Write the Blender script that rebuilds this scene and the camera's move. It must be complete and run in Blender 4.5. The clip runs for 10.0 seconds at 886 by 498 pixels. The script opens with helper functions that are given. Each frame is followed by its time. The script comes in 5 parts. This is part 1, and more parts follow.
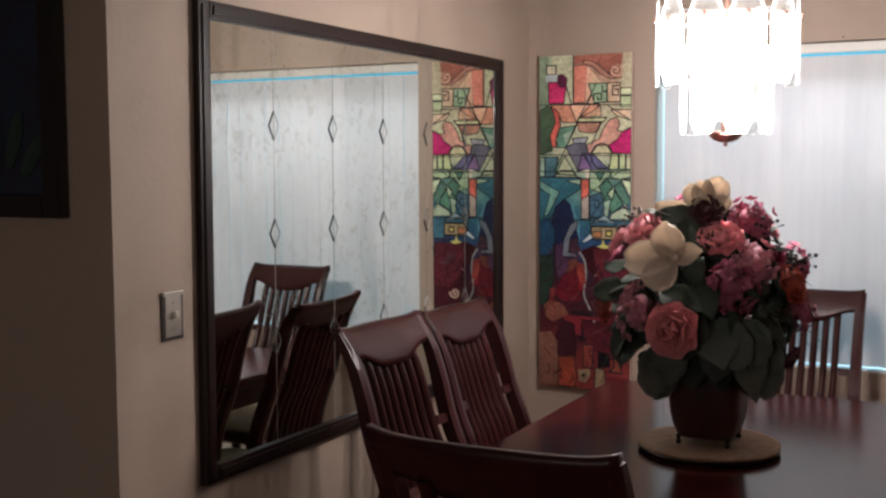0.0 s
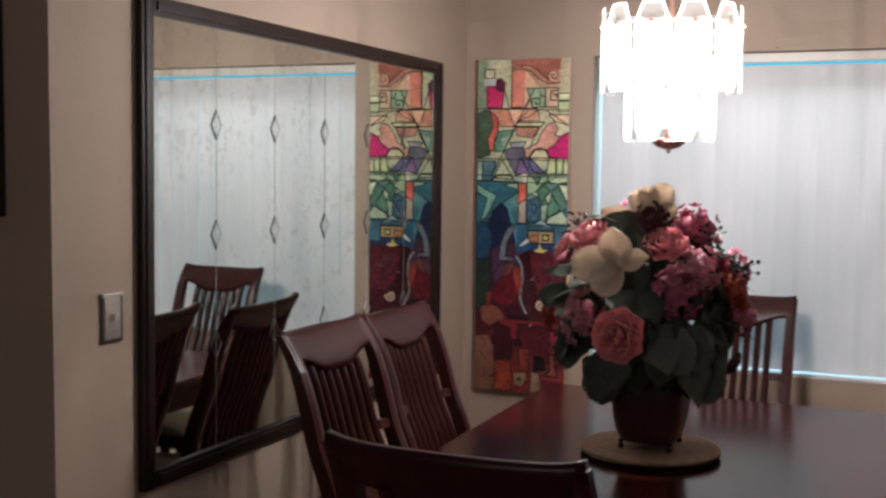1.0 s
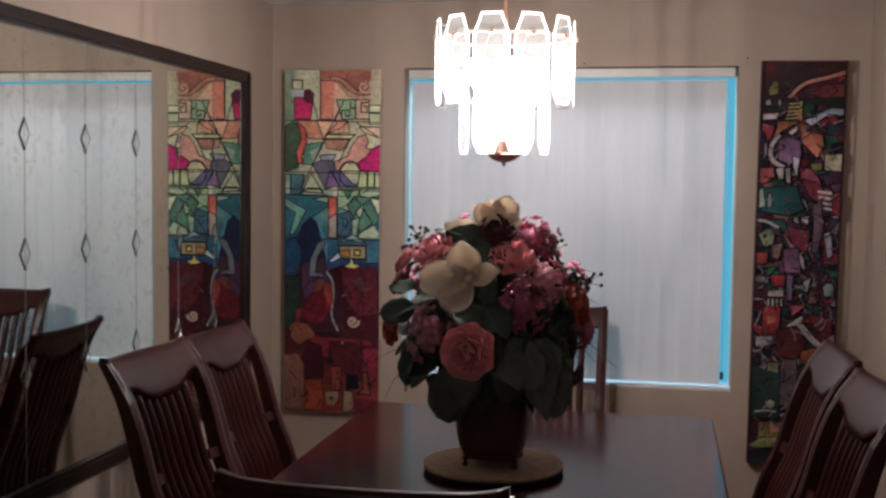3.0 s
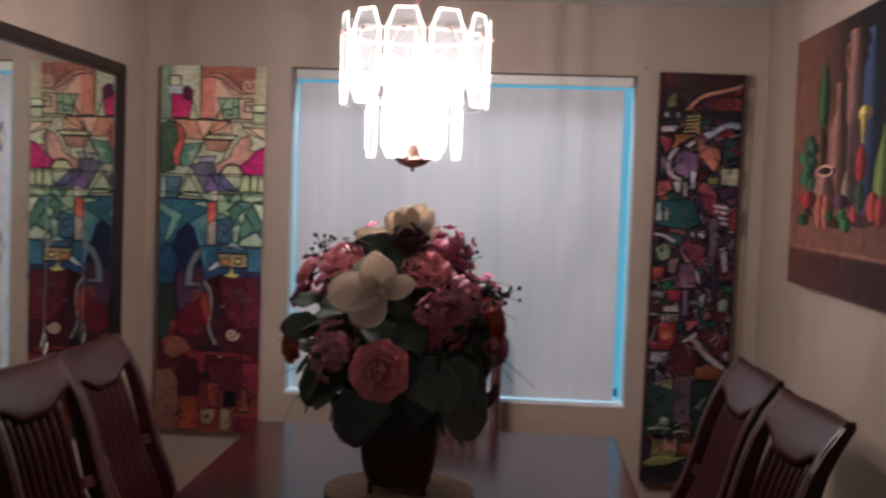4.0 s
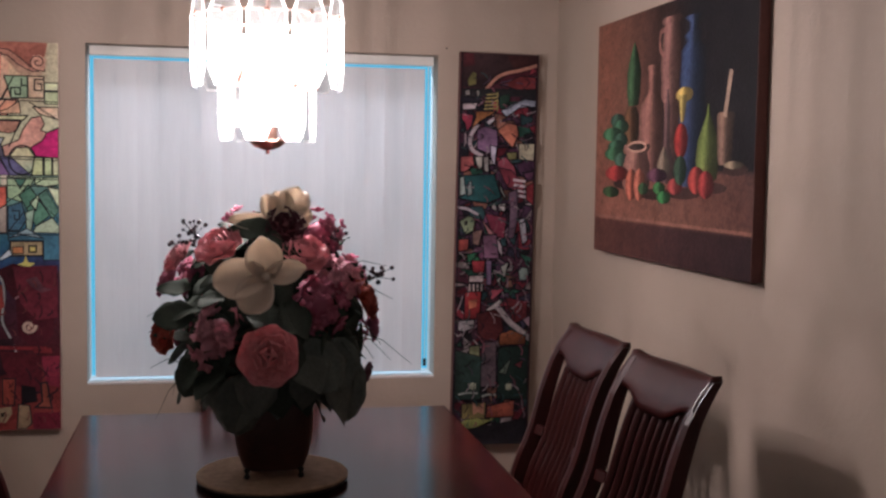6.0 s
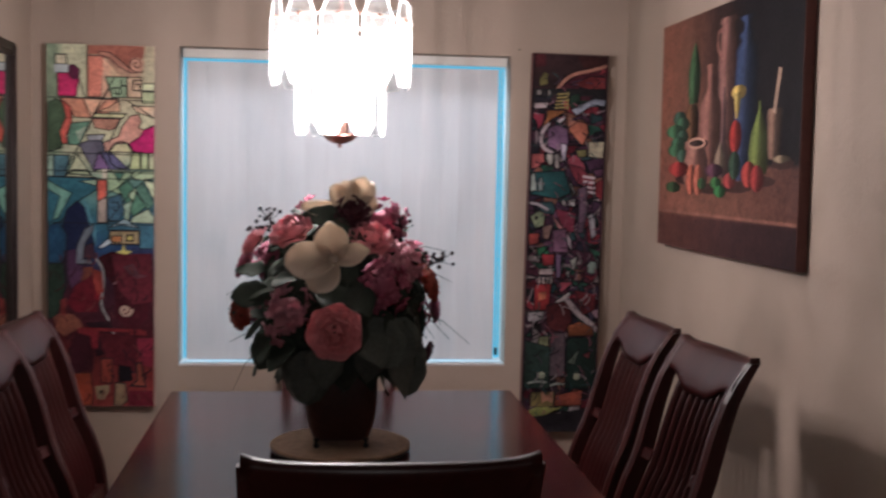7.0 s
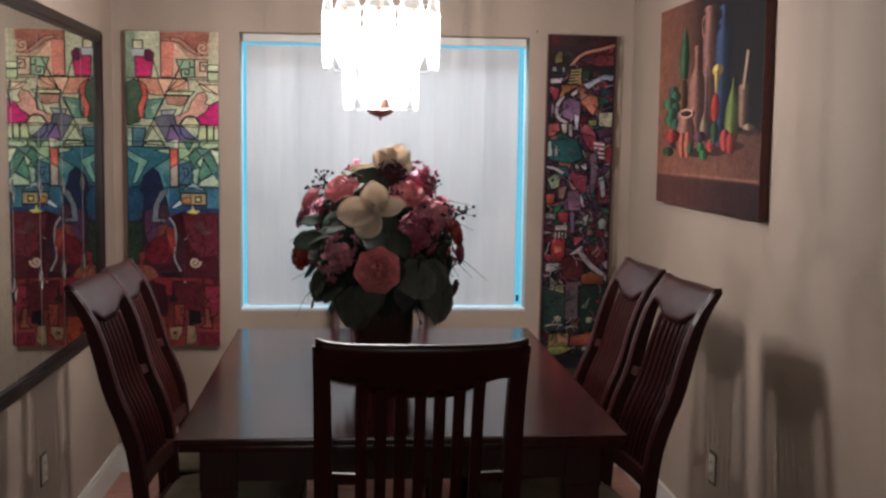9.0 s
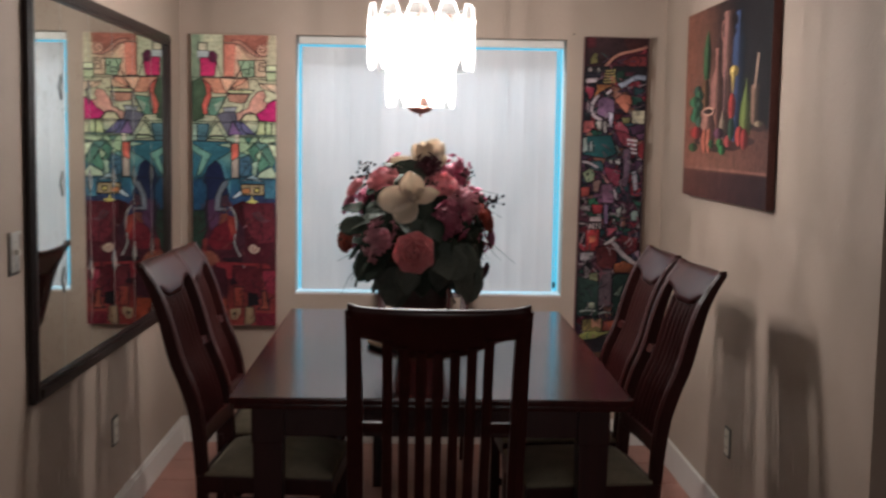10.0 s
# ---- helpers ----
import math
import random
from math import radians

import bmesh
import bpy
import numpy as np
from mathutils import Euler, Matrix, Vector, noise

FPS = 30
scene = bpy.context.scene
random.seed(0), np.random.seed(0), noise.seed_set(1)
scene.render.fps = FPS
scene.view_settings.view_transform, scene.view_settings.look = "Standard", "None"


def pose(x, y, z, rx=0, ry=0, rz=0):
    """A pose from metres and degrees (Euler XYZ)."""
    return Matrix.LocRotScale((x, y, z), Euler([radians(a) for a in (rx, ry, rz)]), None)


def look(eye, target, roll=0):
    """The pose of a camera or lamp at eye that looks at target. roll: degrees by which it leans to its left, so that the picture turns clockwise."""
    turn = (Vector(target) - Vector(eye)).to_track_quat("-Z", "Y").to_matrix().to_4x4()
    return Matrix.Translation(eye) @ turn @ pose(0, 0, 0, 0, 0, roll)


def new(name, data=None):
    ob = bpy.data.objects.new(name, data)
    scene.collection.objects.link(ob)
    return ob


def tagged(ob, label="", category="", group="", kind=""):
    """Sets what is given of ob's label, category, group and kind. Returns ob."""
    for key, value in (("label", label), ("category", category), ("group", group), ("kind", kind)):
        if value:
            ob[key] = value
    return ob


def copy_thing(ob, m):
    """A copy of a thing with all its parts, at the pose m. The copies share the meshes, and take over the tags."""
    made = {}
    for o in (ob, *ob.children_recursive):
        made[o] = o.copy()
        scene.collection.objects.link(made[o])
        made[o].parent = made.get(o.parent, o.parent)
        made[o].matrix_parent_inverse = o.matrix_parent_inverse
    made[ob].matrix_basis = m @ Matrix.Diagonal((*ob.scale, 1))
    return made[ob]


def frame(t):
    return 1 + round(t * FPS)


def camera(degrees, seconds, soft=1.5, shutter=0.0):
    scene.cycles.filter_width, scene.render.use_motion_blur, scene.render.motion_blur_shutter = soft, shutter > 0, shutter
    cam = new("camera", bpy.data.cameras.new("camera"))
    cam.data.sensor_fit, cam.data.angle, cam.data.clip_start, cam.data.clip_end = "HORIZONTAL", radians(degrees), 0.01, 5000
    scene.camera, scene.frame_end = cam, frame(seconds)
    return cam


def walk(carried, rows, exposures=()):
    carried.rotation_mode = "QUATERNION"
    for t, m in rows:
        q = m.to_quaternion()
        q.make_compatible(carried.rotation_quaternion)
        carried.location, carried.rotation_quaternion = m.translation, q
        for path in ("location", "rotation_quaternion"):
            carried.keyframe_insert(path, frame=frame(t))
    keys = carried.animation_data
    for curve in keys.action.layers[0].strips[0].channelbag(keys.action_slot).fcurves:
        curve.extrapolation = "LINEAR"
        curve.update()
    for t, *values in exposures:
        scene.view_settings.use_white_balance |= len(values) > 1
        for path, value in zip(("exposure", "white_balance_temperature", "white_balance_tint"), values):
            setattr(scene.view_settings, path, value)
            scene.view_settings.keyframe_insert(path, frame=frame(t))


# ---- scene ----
cam = camera(42.9, 10.0, soft=2.5, shutter=0.5)
PATH = [
    (0, (0.89, -4.776, 1.656), (-0.02, -3.002, 1.498), -0.3),
    (0.5, (0.866, -4.782, 1.657), (-0.022, -2.996, 1.505), 0.1),
    (1, (0.818, -4.787, 1.658), (0.034, -2.953, 1.504), 0.6),
    (1.5, (0.751, -4.796, 1.655), (0.079, -2.918, 1.506), 1.6),
    (2, (0.691, -4.794, 1.657), (0.152, -2.873, 1.52), 1.6),
    (2.5, (0.629, -4.794, 1.657), (0.185, -2.848, 1.524), 0.6),
    (4, (0.391, -4.549, 1.639), (0.268, -2.556, 1.537), 1.9),
    (4.5, (0.226, -4.523, 1.648), (0.384, -2.531, 1.557), 1.0),
    (5, (0.044, -4.543, 1.661), (0.417, -2.581, 1.558), -0.5),
    (6.5, (-0.05, -4.642, 1.649), (0.336, -2.685, 1.499), 1.4),
    (7, (0.023, -4.794, 1.626), (0.255, -2.812, 1.489), 1.1),
    (7.5, (0.098, -5.004, 1.608), (0.22, -3.013, 1.459), 1.7),
    (8, (0.114, -5.145, 1.605), (0.229, -3.155, 1.434), 1.1),
    (8.5, (0.052, -5.312, 1.619), (0.195, -3.326, 1.434), 1.2),
    (9, (-0.008, -5.469, 1.62), (0.159, -3.485, 1.429), 0.7),
    (9.5, (0.01, -5.604, 1.617), (0.172, -3.619, 1.428), 0.4),
    (10, (0.076, -5.846, 1.61), (0.132, -3.856, 1.414), 0.9),
]
walk(cam, [(t, look(eye, target, roll)) for t, eye, target, roll in PATH],
     ((0, 0.16, 6410, 11), (1, 0.10, 6410, 10), (2, -0.11, 6370, 10), (2.7, -0.30, 6370, 11), (4, -0.49, 6330, 17), (5, -0.37, 6330, 18), (6.5, -0.16, 6290, 18), (7.5, -0.18, 6270, 12), (8.5, -0.02, 6230, 9), (10, 0.11, 6260, 8)))

# world and lamps
world = bpy.data.worlds.new("world")
scene.world = world
world.use_nodes = True
sky = world.node_tree.nodes.new("ShaderNodeTexSky")
sky.sky_type, sky.sun_disc = "NISHITA", False
sky.sun_elevation, sky.sun_rotation = radians(40), radians(160)
world.node_tree.links.new(sky.outputs[0], world.node_tree.nodes["Background"].inputs[0])
world.node_tree.nodes["Background"].inputs[1].default_value = 0.1

LAMP_X, LAMP_Y = 0.104, -1.405


def bulb_lamp(x, y, z, watts):
    lamp = bpy.data.lights.new("bulb_light", "POINT")
    lamp.energy, lamp.color, lamp.shadow_soft_size = watts, (1.0, 0.90, 0.86), 0.004
    ob = new("bulb_light", lamp)
    ob.location = (x, y, z)


# added fill lamp, out of view behind the walk, to brighten what faces it
fill = bpy.data.lights.new("room_fill", "AREA")
fill.energy, fill.color, fill.shape, fill.size, fill.size_y = 21, (1.0, 0.93, 0.88), "RECTANGLE", 1.16, 0.96
fillob = new("room_fill", fill)
fillob.matrix_basis = look((0.2, -8.53, 1.6), (0.2, 0, 1.6))
# daylight falling on the outside of the blind
out = bpy.data.lights.new("window_daylight", "AREA")
out.energy, out.color, out.shape, out.size, out.size_y = 66, (0.50, 0.80, 1.0), "RECTANGLE", 1.6, 0.3
outob = new("window_daylight", out)
outob.matrix_basis = look((0.168, 0.42, 2.62), (0.168, 0.06, 1.25))
BULBS = [(LAMP_X + 0.085 * math.cos(a), LAMP_Y + 0.085 * math.sin(a), 1.962) for a in (0.62 + math.tau * k / 4 for k in range(4))]
BULBS += [(LAMP_X + 0.05 * math.cos(a), LAMP_Y + 0.05 * math.sin(a), 1.805) for a in (-1.35 + math.tau * k / 2 for k in range(2))]
for b in BULBS:
    bulb_lamp(*b, 10.8)


# ---- materials
def shader(name, color=(0.5, 0.5, 0.5), rough=0.5, metal=0.0, var=0.15, scale=8.0, bump=0.0, bump_scale=60.0, stretch=(1, 1, 1), coat=0.0, tint=None, spec=0.5):
    """A principled material with colour variation at two scales and a fine relief."""
    m = bpy.data.materials.new(name)
    m.use_nodes = True
    nt = m.node_tree
    b = nt.nodes["Principled BSDF"]
    b.inputs["Roughness"].default_value, b.inputs["Metallic"].default_value = rough, metal
    b.inputs["Coat Weight"].default_value = coat
    b.inputs["Coat Roughness"].default_value = 0.12
    b.inputs["Specular IOR Level"].default_value = spec
    co = nt.nodes.new("ShaderNodeTexCoord")
    mp = nt.nodes.new("ShaderNodeMapping")
    mp.inputs["Scale"].default_value = stretch
    nt.links.new(co.outputs["Object"], mp.inputs[0])
    n1, n2 = nt.nodes.new("ShaderNodeTexNoise"), nt.nodes.new("ShaderNodeTexNoise")
    n1.inputs["Scale"].default_value, n2.inputs["Scale"].default_value = scale, scale * 9
    n1.inputs["Detail"].default_value, n2.inputs["Detail"].default_value = 4, 3
    for n in (n1, n2):
        nt.links.new(mp.outputs[0], n.inputs["Vector"])
    mixn = nt.nodes.new("ShaderNodeMix")
    mixn.inputs[0].default_value = 0.35
    nt.links.new(n1.outputs[0], mixn.inputs[2])
    nt.links.new(n2.outputs[0], mixn.inputs[3])
    ramp = nt.nodes.new("ShaderNodeValToRGB")
    ramp.color_ramp.elements[0].position, ramp.color_ramp.elements[1].position = 0.3, 0.7
    dark = tint or tuple(c * (1 - var) for c in color)
    ramp.color_ramp.elements[0].color = (*dark, 1)
    ramp.color_ramp.elements[1].color = (*[min(1, c * (1 + var * 0.6)) for c in color], 1)
    nt.links.new(mixn.outputs[0], ramp.inputs[0])
    nt.links.new(ramp.outputs[0], b.inputs["Base Color"])
    if bump:
        n3 = nt.nodes.new("ShaderNodeTexNoise")
        n3.inputs["Scale"].default_value, n3.inputs["Detail"].default_value = bump_scale, 3
        nt.links.new(mp.outputs[0], n3.inputs["Vector"])
        bp = nt.nodes.new("ShaderNodeBump")
        bp.inputs["Strength"].default_value, bp.inputs["Distance"].default_value = bump, 0.004
        nt.links.new(n3.outputs[0], bp.inputs["Height"])
        nt.links.new(bp.outputs[0], b.inputs["Normal"])
    return m


def emitter(name, color, strength):
    m = bpy.data.materials.new(name)
    m.use_nodes = True
    nt = m.node_tree
    nt.nodes.remove(nt.nodes["Principled BSDF"])
    e = nt.nodes.new("ShaderNodeEmission")
    e.inputs[0].default_value, e.inputs[1].default_value = (*color, 1), strength
    nt.links.new(e.outputs[0], nt.nodes["Material Output"].inputs[0])
    return m


def clear_glass(name, frost=0.0, ior=1.5, clear=(0.95, 0.98, 0.97)):
    """Thin glass: straight through, with a mirrored share by Fresnel and a slight milky scatter."""
    m = bpy.data.materials.new(name)
    m.use_nodes = True
    nt = m.node_tree
    nt.nodes.remove(nt.nodes["Principled BSDF"])
    t, g, f, mx = (nt.nodes.new("ShaderNode" + k) for k in ("BsdfTransparent", "BsdfGlossy", "Fresnel", "MixShader"))
    t.inputs[0].default_value = (*clear, 1)
    g.inputs["Roughness"].default_value = 0.04
    f.inputs[0].default_value = ior
    last = t
    if frost:
        tl, m2 = nt.nodes.new("ShaderNodeBsdfTranslucent"), nt.nodes.new("ShaderNodeMixShader")
        tl.inputs[0].default_value = (0.95, 0.97, 0.97, 1)
        m2.inputs[0].default_value = frost
        nt.links.new(t.outputs[0], m2.inputs[1])
        nt.links.new(tl.outputs[0], m2.inputs[2])
        last = m2
    cap = nt.nodes.new("ShaderNodeMath")
    cap.operation = "MINIMUM"
    cap.inputs[1].default_value = 0.22
    nt.links.new(f.outputs[0], cap.inputs[0])
    nt.links.new(cap.outputs[0], mx.inputs[0])
    nt.links.new(last.outputs[0], mx.inputs[1])
    nt.links.new(g.outputs[0], mx.inputs[2])
    nt.links.new(mx.outputs[0], nt.nodes["Material Output"].inputs[0])
    return m


def translucent(name, color, share, through_color, rough=0.6):
    """A thin material that lets part of the light through."""
    m = shader(name, color, rough, var=0.10, scale=3, stretch=(6, 6, 0.4))
    nt = m.node_tree
    tl, mx = nt.nodes.new("ShaderNodeBsdfTranslucent"), nt.nodes.new("ShaderNodeMixShader")
    tl.inputs[0].default_value = (*through_color, 1)
    mx.inputs[0].default_value = share
    nt.links.new(nt.nodes["Principled BSDF"].outputs[0], mx.inputs[1])
    nt.links.new(tl.outputs[0], mx.inputs[2])
    nt.links.new(mx.outputs[0], nt.nodes["Material Output"].inputs[0])
    return m


def paint_material(name):
    """Oil paint: the colour of each brushed shape, with brush grain."""
    m = shader(name, (0.5, 0.5, 0.5), 0.65, bump=0.3, bump_scale=90, spec=0.14)
    nt = m.node_tree
    b = nt.nodes["Principled BSDF"]
    at = nt.nodes.new("ShaderNodeAttribute")
    at.attribute_name = "paint"
    mul = nt.nodes.new("ShaderNodeMix")
    mul.data_type, mul.blend_type = "RGBA", "OVERLAY"
    mul.inputs[0].default_value = 0.45
    n = nt.nodes.new("ShaderNodeTexNoise")
    n.inputs["Scale"].default_value, n.inputs["Detail"].default_value = 13, 6
    nt.links.new(nt.nodes["Mapping"].outputs[0], n.inputs["Vector"])
    nt.links.new(at.outputs["Color"], mul.inputs[6])
    nt.links.new(n.outputs[0], mul.inputs[7])
    # broken dabs: a darker and a warmer scumble over each patch
    dab = nt.nodes.new("ShaderNodeTexNoise")
    dab.inputs["Scale"].default_value, dab.inputs["Detail"].default_value, dab.inputs["Distortion"].default_value = 34, 6, 1.8
    nt.links.new(nt.nodes["Mapping"].outputs[0], dab.inputs["Vector"])
    tone = nt.nodes.new("ShaderNodeValToRGB")
    e = tone.color_ramp.elements
    e[0].position, e[0].color = 0.30, (0.34, 0.28, 0.32, 1)
    e[1].position, e[1].color = 0.70, (1.50, 1.40, 1.32, 1)
    mid = e.new(0.5)
    mid.color = (0.98, 0.93, 0.93, 1)
    nt.links.new(dab.outputs[0], tone.inputs[0])
    scumble = nt.nodes.new("ShaderNodeMix")
    scumble.data_type, scumble.blend_type = "RGBA", "MULTIPLY"
    scumble.inputs[0].default_value = 0.5
    nt.links.new(mul.outputs[2], scumble.inputs[6])
    nt.links.new(tone.outputs[0], scumble.inputs[7])
    nt.links.new(scumble.outputs[2], b.inputs["Base Color"])
    return m


def veined_mirror(name):
    """Silvered glass with antique flecks and thin veins."""
    m = shader(name, (0.79, 0.82, 0.78), 0.015, 1.0, var=0.03, scale=3)
    nt = m.node_tree
    b = nt.nodes["Principled BSDF"]
    src = b.inputs["Base Color"].links[0].from_socket
    n = nt.nodes.new("ShaderNodeTexNoise")
    n.inputs["Scale"].default_value, n.inputs["Detail"].default_value, n.inputs["Distortion"].default_value = 27, 9, 1.0
    n2 = nt.nodes.new("ShaderNodeTexNoise")
    n2.inputs["Scale"].default_value, n2.inputs["Detail"].default_value = 2.2, 2
    co = nt.nodes["Texture Coordinate"]
    nt.links.new(co.outputs["Object"], n.inputs["Vector"])
    nt.links.new(co.outputs["Object"], n2.inputs["Vector"])
    r = nt.nodes.new("ShaderNodeValToRGB")
    e = r.color_ramp.elements
    e[0].position, e[0].color = 0.0, (0, 0, 0, 1)
    e[1].position, e[1].color = 0.66, (1, 1, 1, 1)
    k = r.color_ramp.elements.new(0.53)
    k.color = (0, 0, 0, 1)
    nt.links.new(n.outputs[0], r.inputs[0])
    r2 = nt.nodes.new("ShaderNodeValToRGB")
    r2.color_ramp.elements[0].position, r2.color_ramp.elements[1].position = 0.36, 0.58
    nt.links.new(n2.outputs[0], r2.inputs[0])
    mul = nt.nodes.new("ShaderNodeMath")
    mul.operation = "MULTIPLY"
    nt.links.new(r.outputs[0], mul.inputs[0])
    nt.links.new(r2.outputs[0], mul.inputs[1])
    sc = nt.nodes.new("ShaderNodeMath")
    sc.operation = "MULTIPLY"
    sc.inputs[1].default_value = 0.45
    nt.links.new(mul.outputs[0], sc.inputs[0])
    mx = nt.nodes.new("ShaderNodeMix")
    mx.data_type = "RGBA"
    mx.inputs[7].default_value = (0.52, 0.49, 0.40, 1)
    nt.links.new(sc.outputs[0], mx.inputs[0])
    nt.links.new(src, mx.inputs[6])
    nt.links.new(mx.outputs[2], b.inputs["Base Color"])
    r3 = nt.nodes.new("ShaderNodeMath")
    r3.operation = "MULTIPLY_ADD"
    r3.inputs[1].default_value, r3.inputs[2].default_value = 0.10, 0.015
    nt.links.new(sc.outputs[0], r3.inputs[0])
    nt.links.new(r3.outputs[0], b.inputs["Roughness"])
    return m


WALL = shader("wall_paint", (0.335, 0.256, 0.205), 0.75, var=0.05, scale=1.5, bump=0.25, bump_scale=55)
CEIL = shader("ceiling_paint", (0.55, 0.53, 0.50), 0.9, var=0.03, scale=2, bump=0.5, bump_scale=90)
TRIM = shader("white_trim_paint", (0.58, 0.55, 0.51), 0.35, var=0.05, scale=6)
SASH = shader("dull_cream_paint", (0.62, 0.57, 0.54), 0.5, var=0.12, scale=6)
FLOOR = shader("floor_tile", (0.30, 0.14, 0.11), 0.45, var=0.2, scale=5, bump=0.15)
GROUT = shader("grout", (0.24, 0.125, 0.10), 0.9, var=0.2)
WOOD = shader("cherry_wood", (0.030, 0.0050, 0.0046), 0.36, var=0.4, scale=3, stretch=(7, 7, 0.7), coat=0.06, spec=0.26)
TOPWOOD = shader("table_wood", (0.042, 0.0070, 0.0062), 0.17, var=0.45, scale=2.5, stretch=(9, 0.7, 6), coat=0.0, spec=0.29)
DARKWOOD = shader("mirror_frame_wood", (0.016, 0.008, 0.007), 0.4, var=0.4, scale=4, coat=0.08, spec=0.2)
FABRIC = shader("olive_fabric", (0.21, 0.175, 0.12), 0.9, var=0.25, scale=12, bump=0.5, bump_scale=300)
BRASS = shader("aged_brass", (0.62, 0.36, 0.29), 0.42, 1.0, var=0.2)
BLIND = translucent("blind_vane_cloth", (0.74, 0.73, 0.74), 0.40, (1.0, 0.84, 0.80))
METALPLATE = shader("nickel_plate", (0.55, 0.50, 0.44), 0.35, 0.9, var=0.12)
PLATEEDGE = shader("dark_plate_rim", (0.03, 0.022, 0.018), 0.45)
PLASTIC = shader("ivory_plastic", (0.62, 0.57, 0.49), 0.4, var=0.05)
SLOT = shader("dark_slot", (0.02, 0.018, 0.016), 0.6)
PANE = clear_glass("chandelier_glass", 0.018, 1.28, (0.89, 0.91, 0.91))
RIM = clear_glass("bevelled_glass_edge", 0.5, 1.4, (0.8, 0.82, 0.82))
WINGLASS = clear_glass("window_glass")
BULB = emitter("lit_bulb", (1.0, 0.93, 0.88), 26)
SKYLIGHT = emitter("daylight_outside", (0.13, 0.62, 0.90), 1.0)
CORK = shader("cork", (0.36, 0.23, 0.15), 0.85, var=0.35, scale=40, bump=0.4, bump_scale=160)
CLAY = shader("brown_clay", (0.062, 0.021, 0.015), 0.5, var=0.4, scale=9, bump=0.3, bump_scale=30)
IRON = shader("dark_iron", (0.02, 0.016, 0.014), 0.45, 0.7)
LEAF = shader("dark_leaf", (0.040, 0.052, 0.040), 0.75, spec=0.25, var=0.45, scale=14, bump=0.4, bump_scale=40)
LEAFGREY = shader("grey_green_leaf", (0.098, 0.112, 0.096), 0.75, spec=0.25, var=0.4, scale=12, bump=0.4, bump_scale=40)
STEM = shader("dry_stem", (0.05, 0.045, 0.025), 0.7)
CREAM = translucent("cream_petal", (0.80, 0.69, 0.59), 0.36, (0.80, 0.70, 0.58), 0.55)
CORAL = translucent("coral_petal", (0.93, 0.40, 0.42), 0.40, (0.93, 0.38, 0.40), 0.55)
PINK = translucent("pink_petal", (0.86, 0.38, 0.42), 0.36, (0.86, 0.36, 0.40), 0.55)
RUST = translucent("rust_petal", (0.44, 0.08, 0.055), 0.35, (0.5, 0.08, 0.05), 0.55)
MAUVE = translucent("mauve_petal", (0.46, 0.13, 0.21), 0.35, (0.48, 0.11, 0.17), 0.6)
PLUM = shader("plum_petal", (0.08, 0.016, 0.028), 0.55, var=0.4, scale=20)
BERRY = shader("dark_berry", (0.03, 0.012, 0.014), 0.3)
PAINT = paint_material("oil_paint")
CANVASEDGE = shader("canvas_edge", (0.10, 0.03, 0.025), 0.7, var=0.3)
CANVASEDGE_LIGHT = shader("light_canvas_edge", (0.45, 0.33, 0.27), 0.7, var=0.3)
BLACKFRAME = shader("black_lacquer", (0.012, 0.011, 0.012), 0.2, coat=0.5)
MIRROR = veined_mirror("veined_mirror_glass")
ETCH = shader("etched_line", (0.035, 0.032, 0.028), 0.4)
GROOVE = shader("groove_line", (0.30, 0.29, 0.26), 0.3, 0.6)


# ---- mesh helpers
def part(name, bm, material, parent=None, label="", smooth=False, kind=""):
    """Links a bmesh as one mesh object under a thing or a part."""
    bmesh.ops.recalc_face_normals(bm, faces=bm.faces)
    me = bpy.data.meshes.new(name)
    bm.to_mesh(me)
    bm.free()
    if smooth:
        for p in me.polygons:
            p.use_smooth = True
    me.materials.append(material)
    ob = new(name, me)
    if parent is not None:
        ob.parent = parent
    return tagged(ob, label, kind=kind)


def thing(name, label, category, group="", kind="", at=(0, 0, 0), turn=0):
    ob = new(name)
    ob.matrix_basis = pose(*at, 0, 0, turn)
    return tagged(ob, label, category, group, kind)


def box(bm, x0, x1, y0, y1, z0, z1, bevel=0.0):
    g = bmesh.ops.create_cube(bm, size=1)
    bmesh.ops.transform(bm, matrix=Matrix.LocRotScale(((x0 + x1) / 2, (y0 + y1) / 2, (z0 + z1) / 2), None, (x1 - x0, y1 - y0, z1 - z0)), verts=g["verts"])
    if bevel:
        edges = list({e for v in g["verts"] for e in v.link_edges})
        bmesh.ops.bevel(bm, geom=edges, offset=bevel, segments=2, affect="EDGES", profile=0.7)
    return bm


def boxed(*a, **k):
    return box(bmesh.new(), *a, **k)


def lathe(bm, profile, x=0, y=0, z=0, n=32):
    """A turned form from (radius, height) pairs."""
    rings = [[bm.verts.new((x + r * math.cos(math.tau * i / n), y + r * math.sin(math.tau * i / n), z + h)) for i in range(n)] for r, h in profile]
    for a, b in zip(rings, rings[1:]):
        for i in range(n):
            bm.faces.new((a[i], a[(i + 1) % n], b[(i + 1) % n], b[i]))
    bm.faces.new(rings[0][::-1])
    bm.faces.new(rings[-1])
    return bm


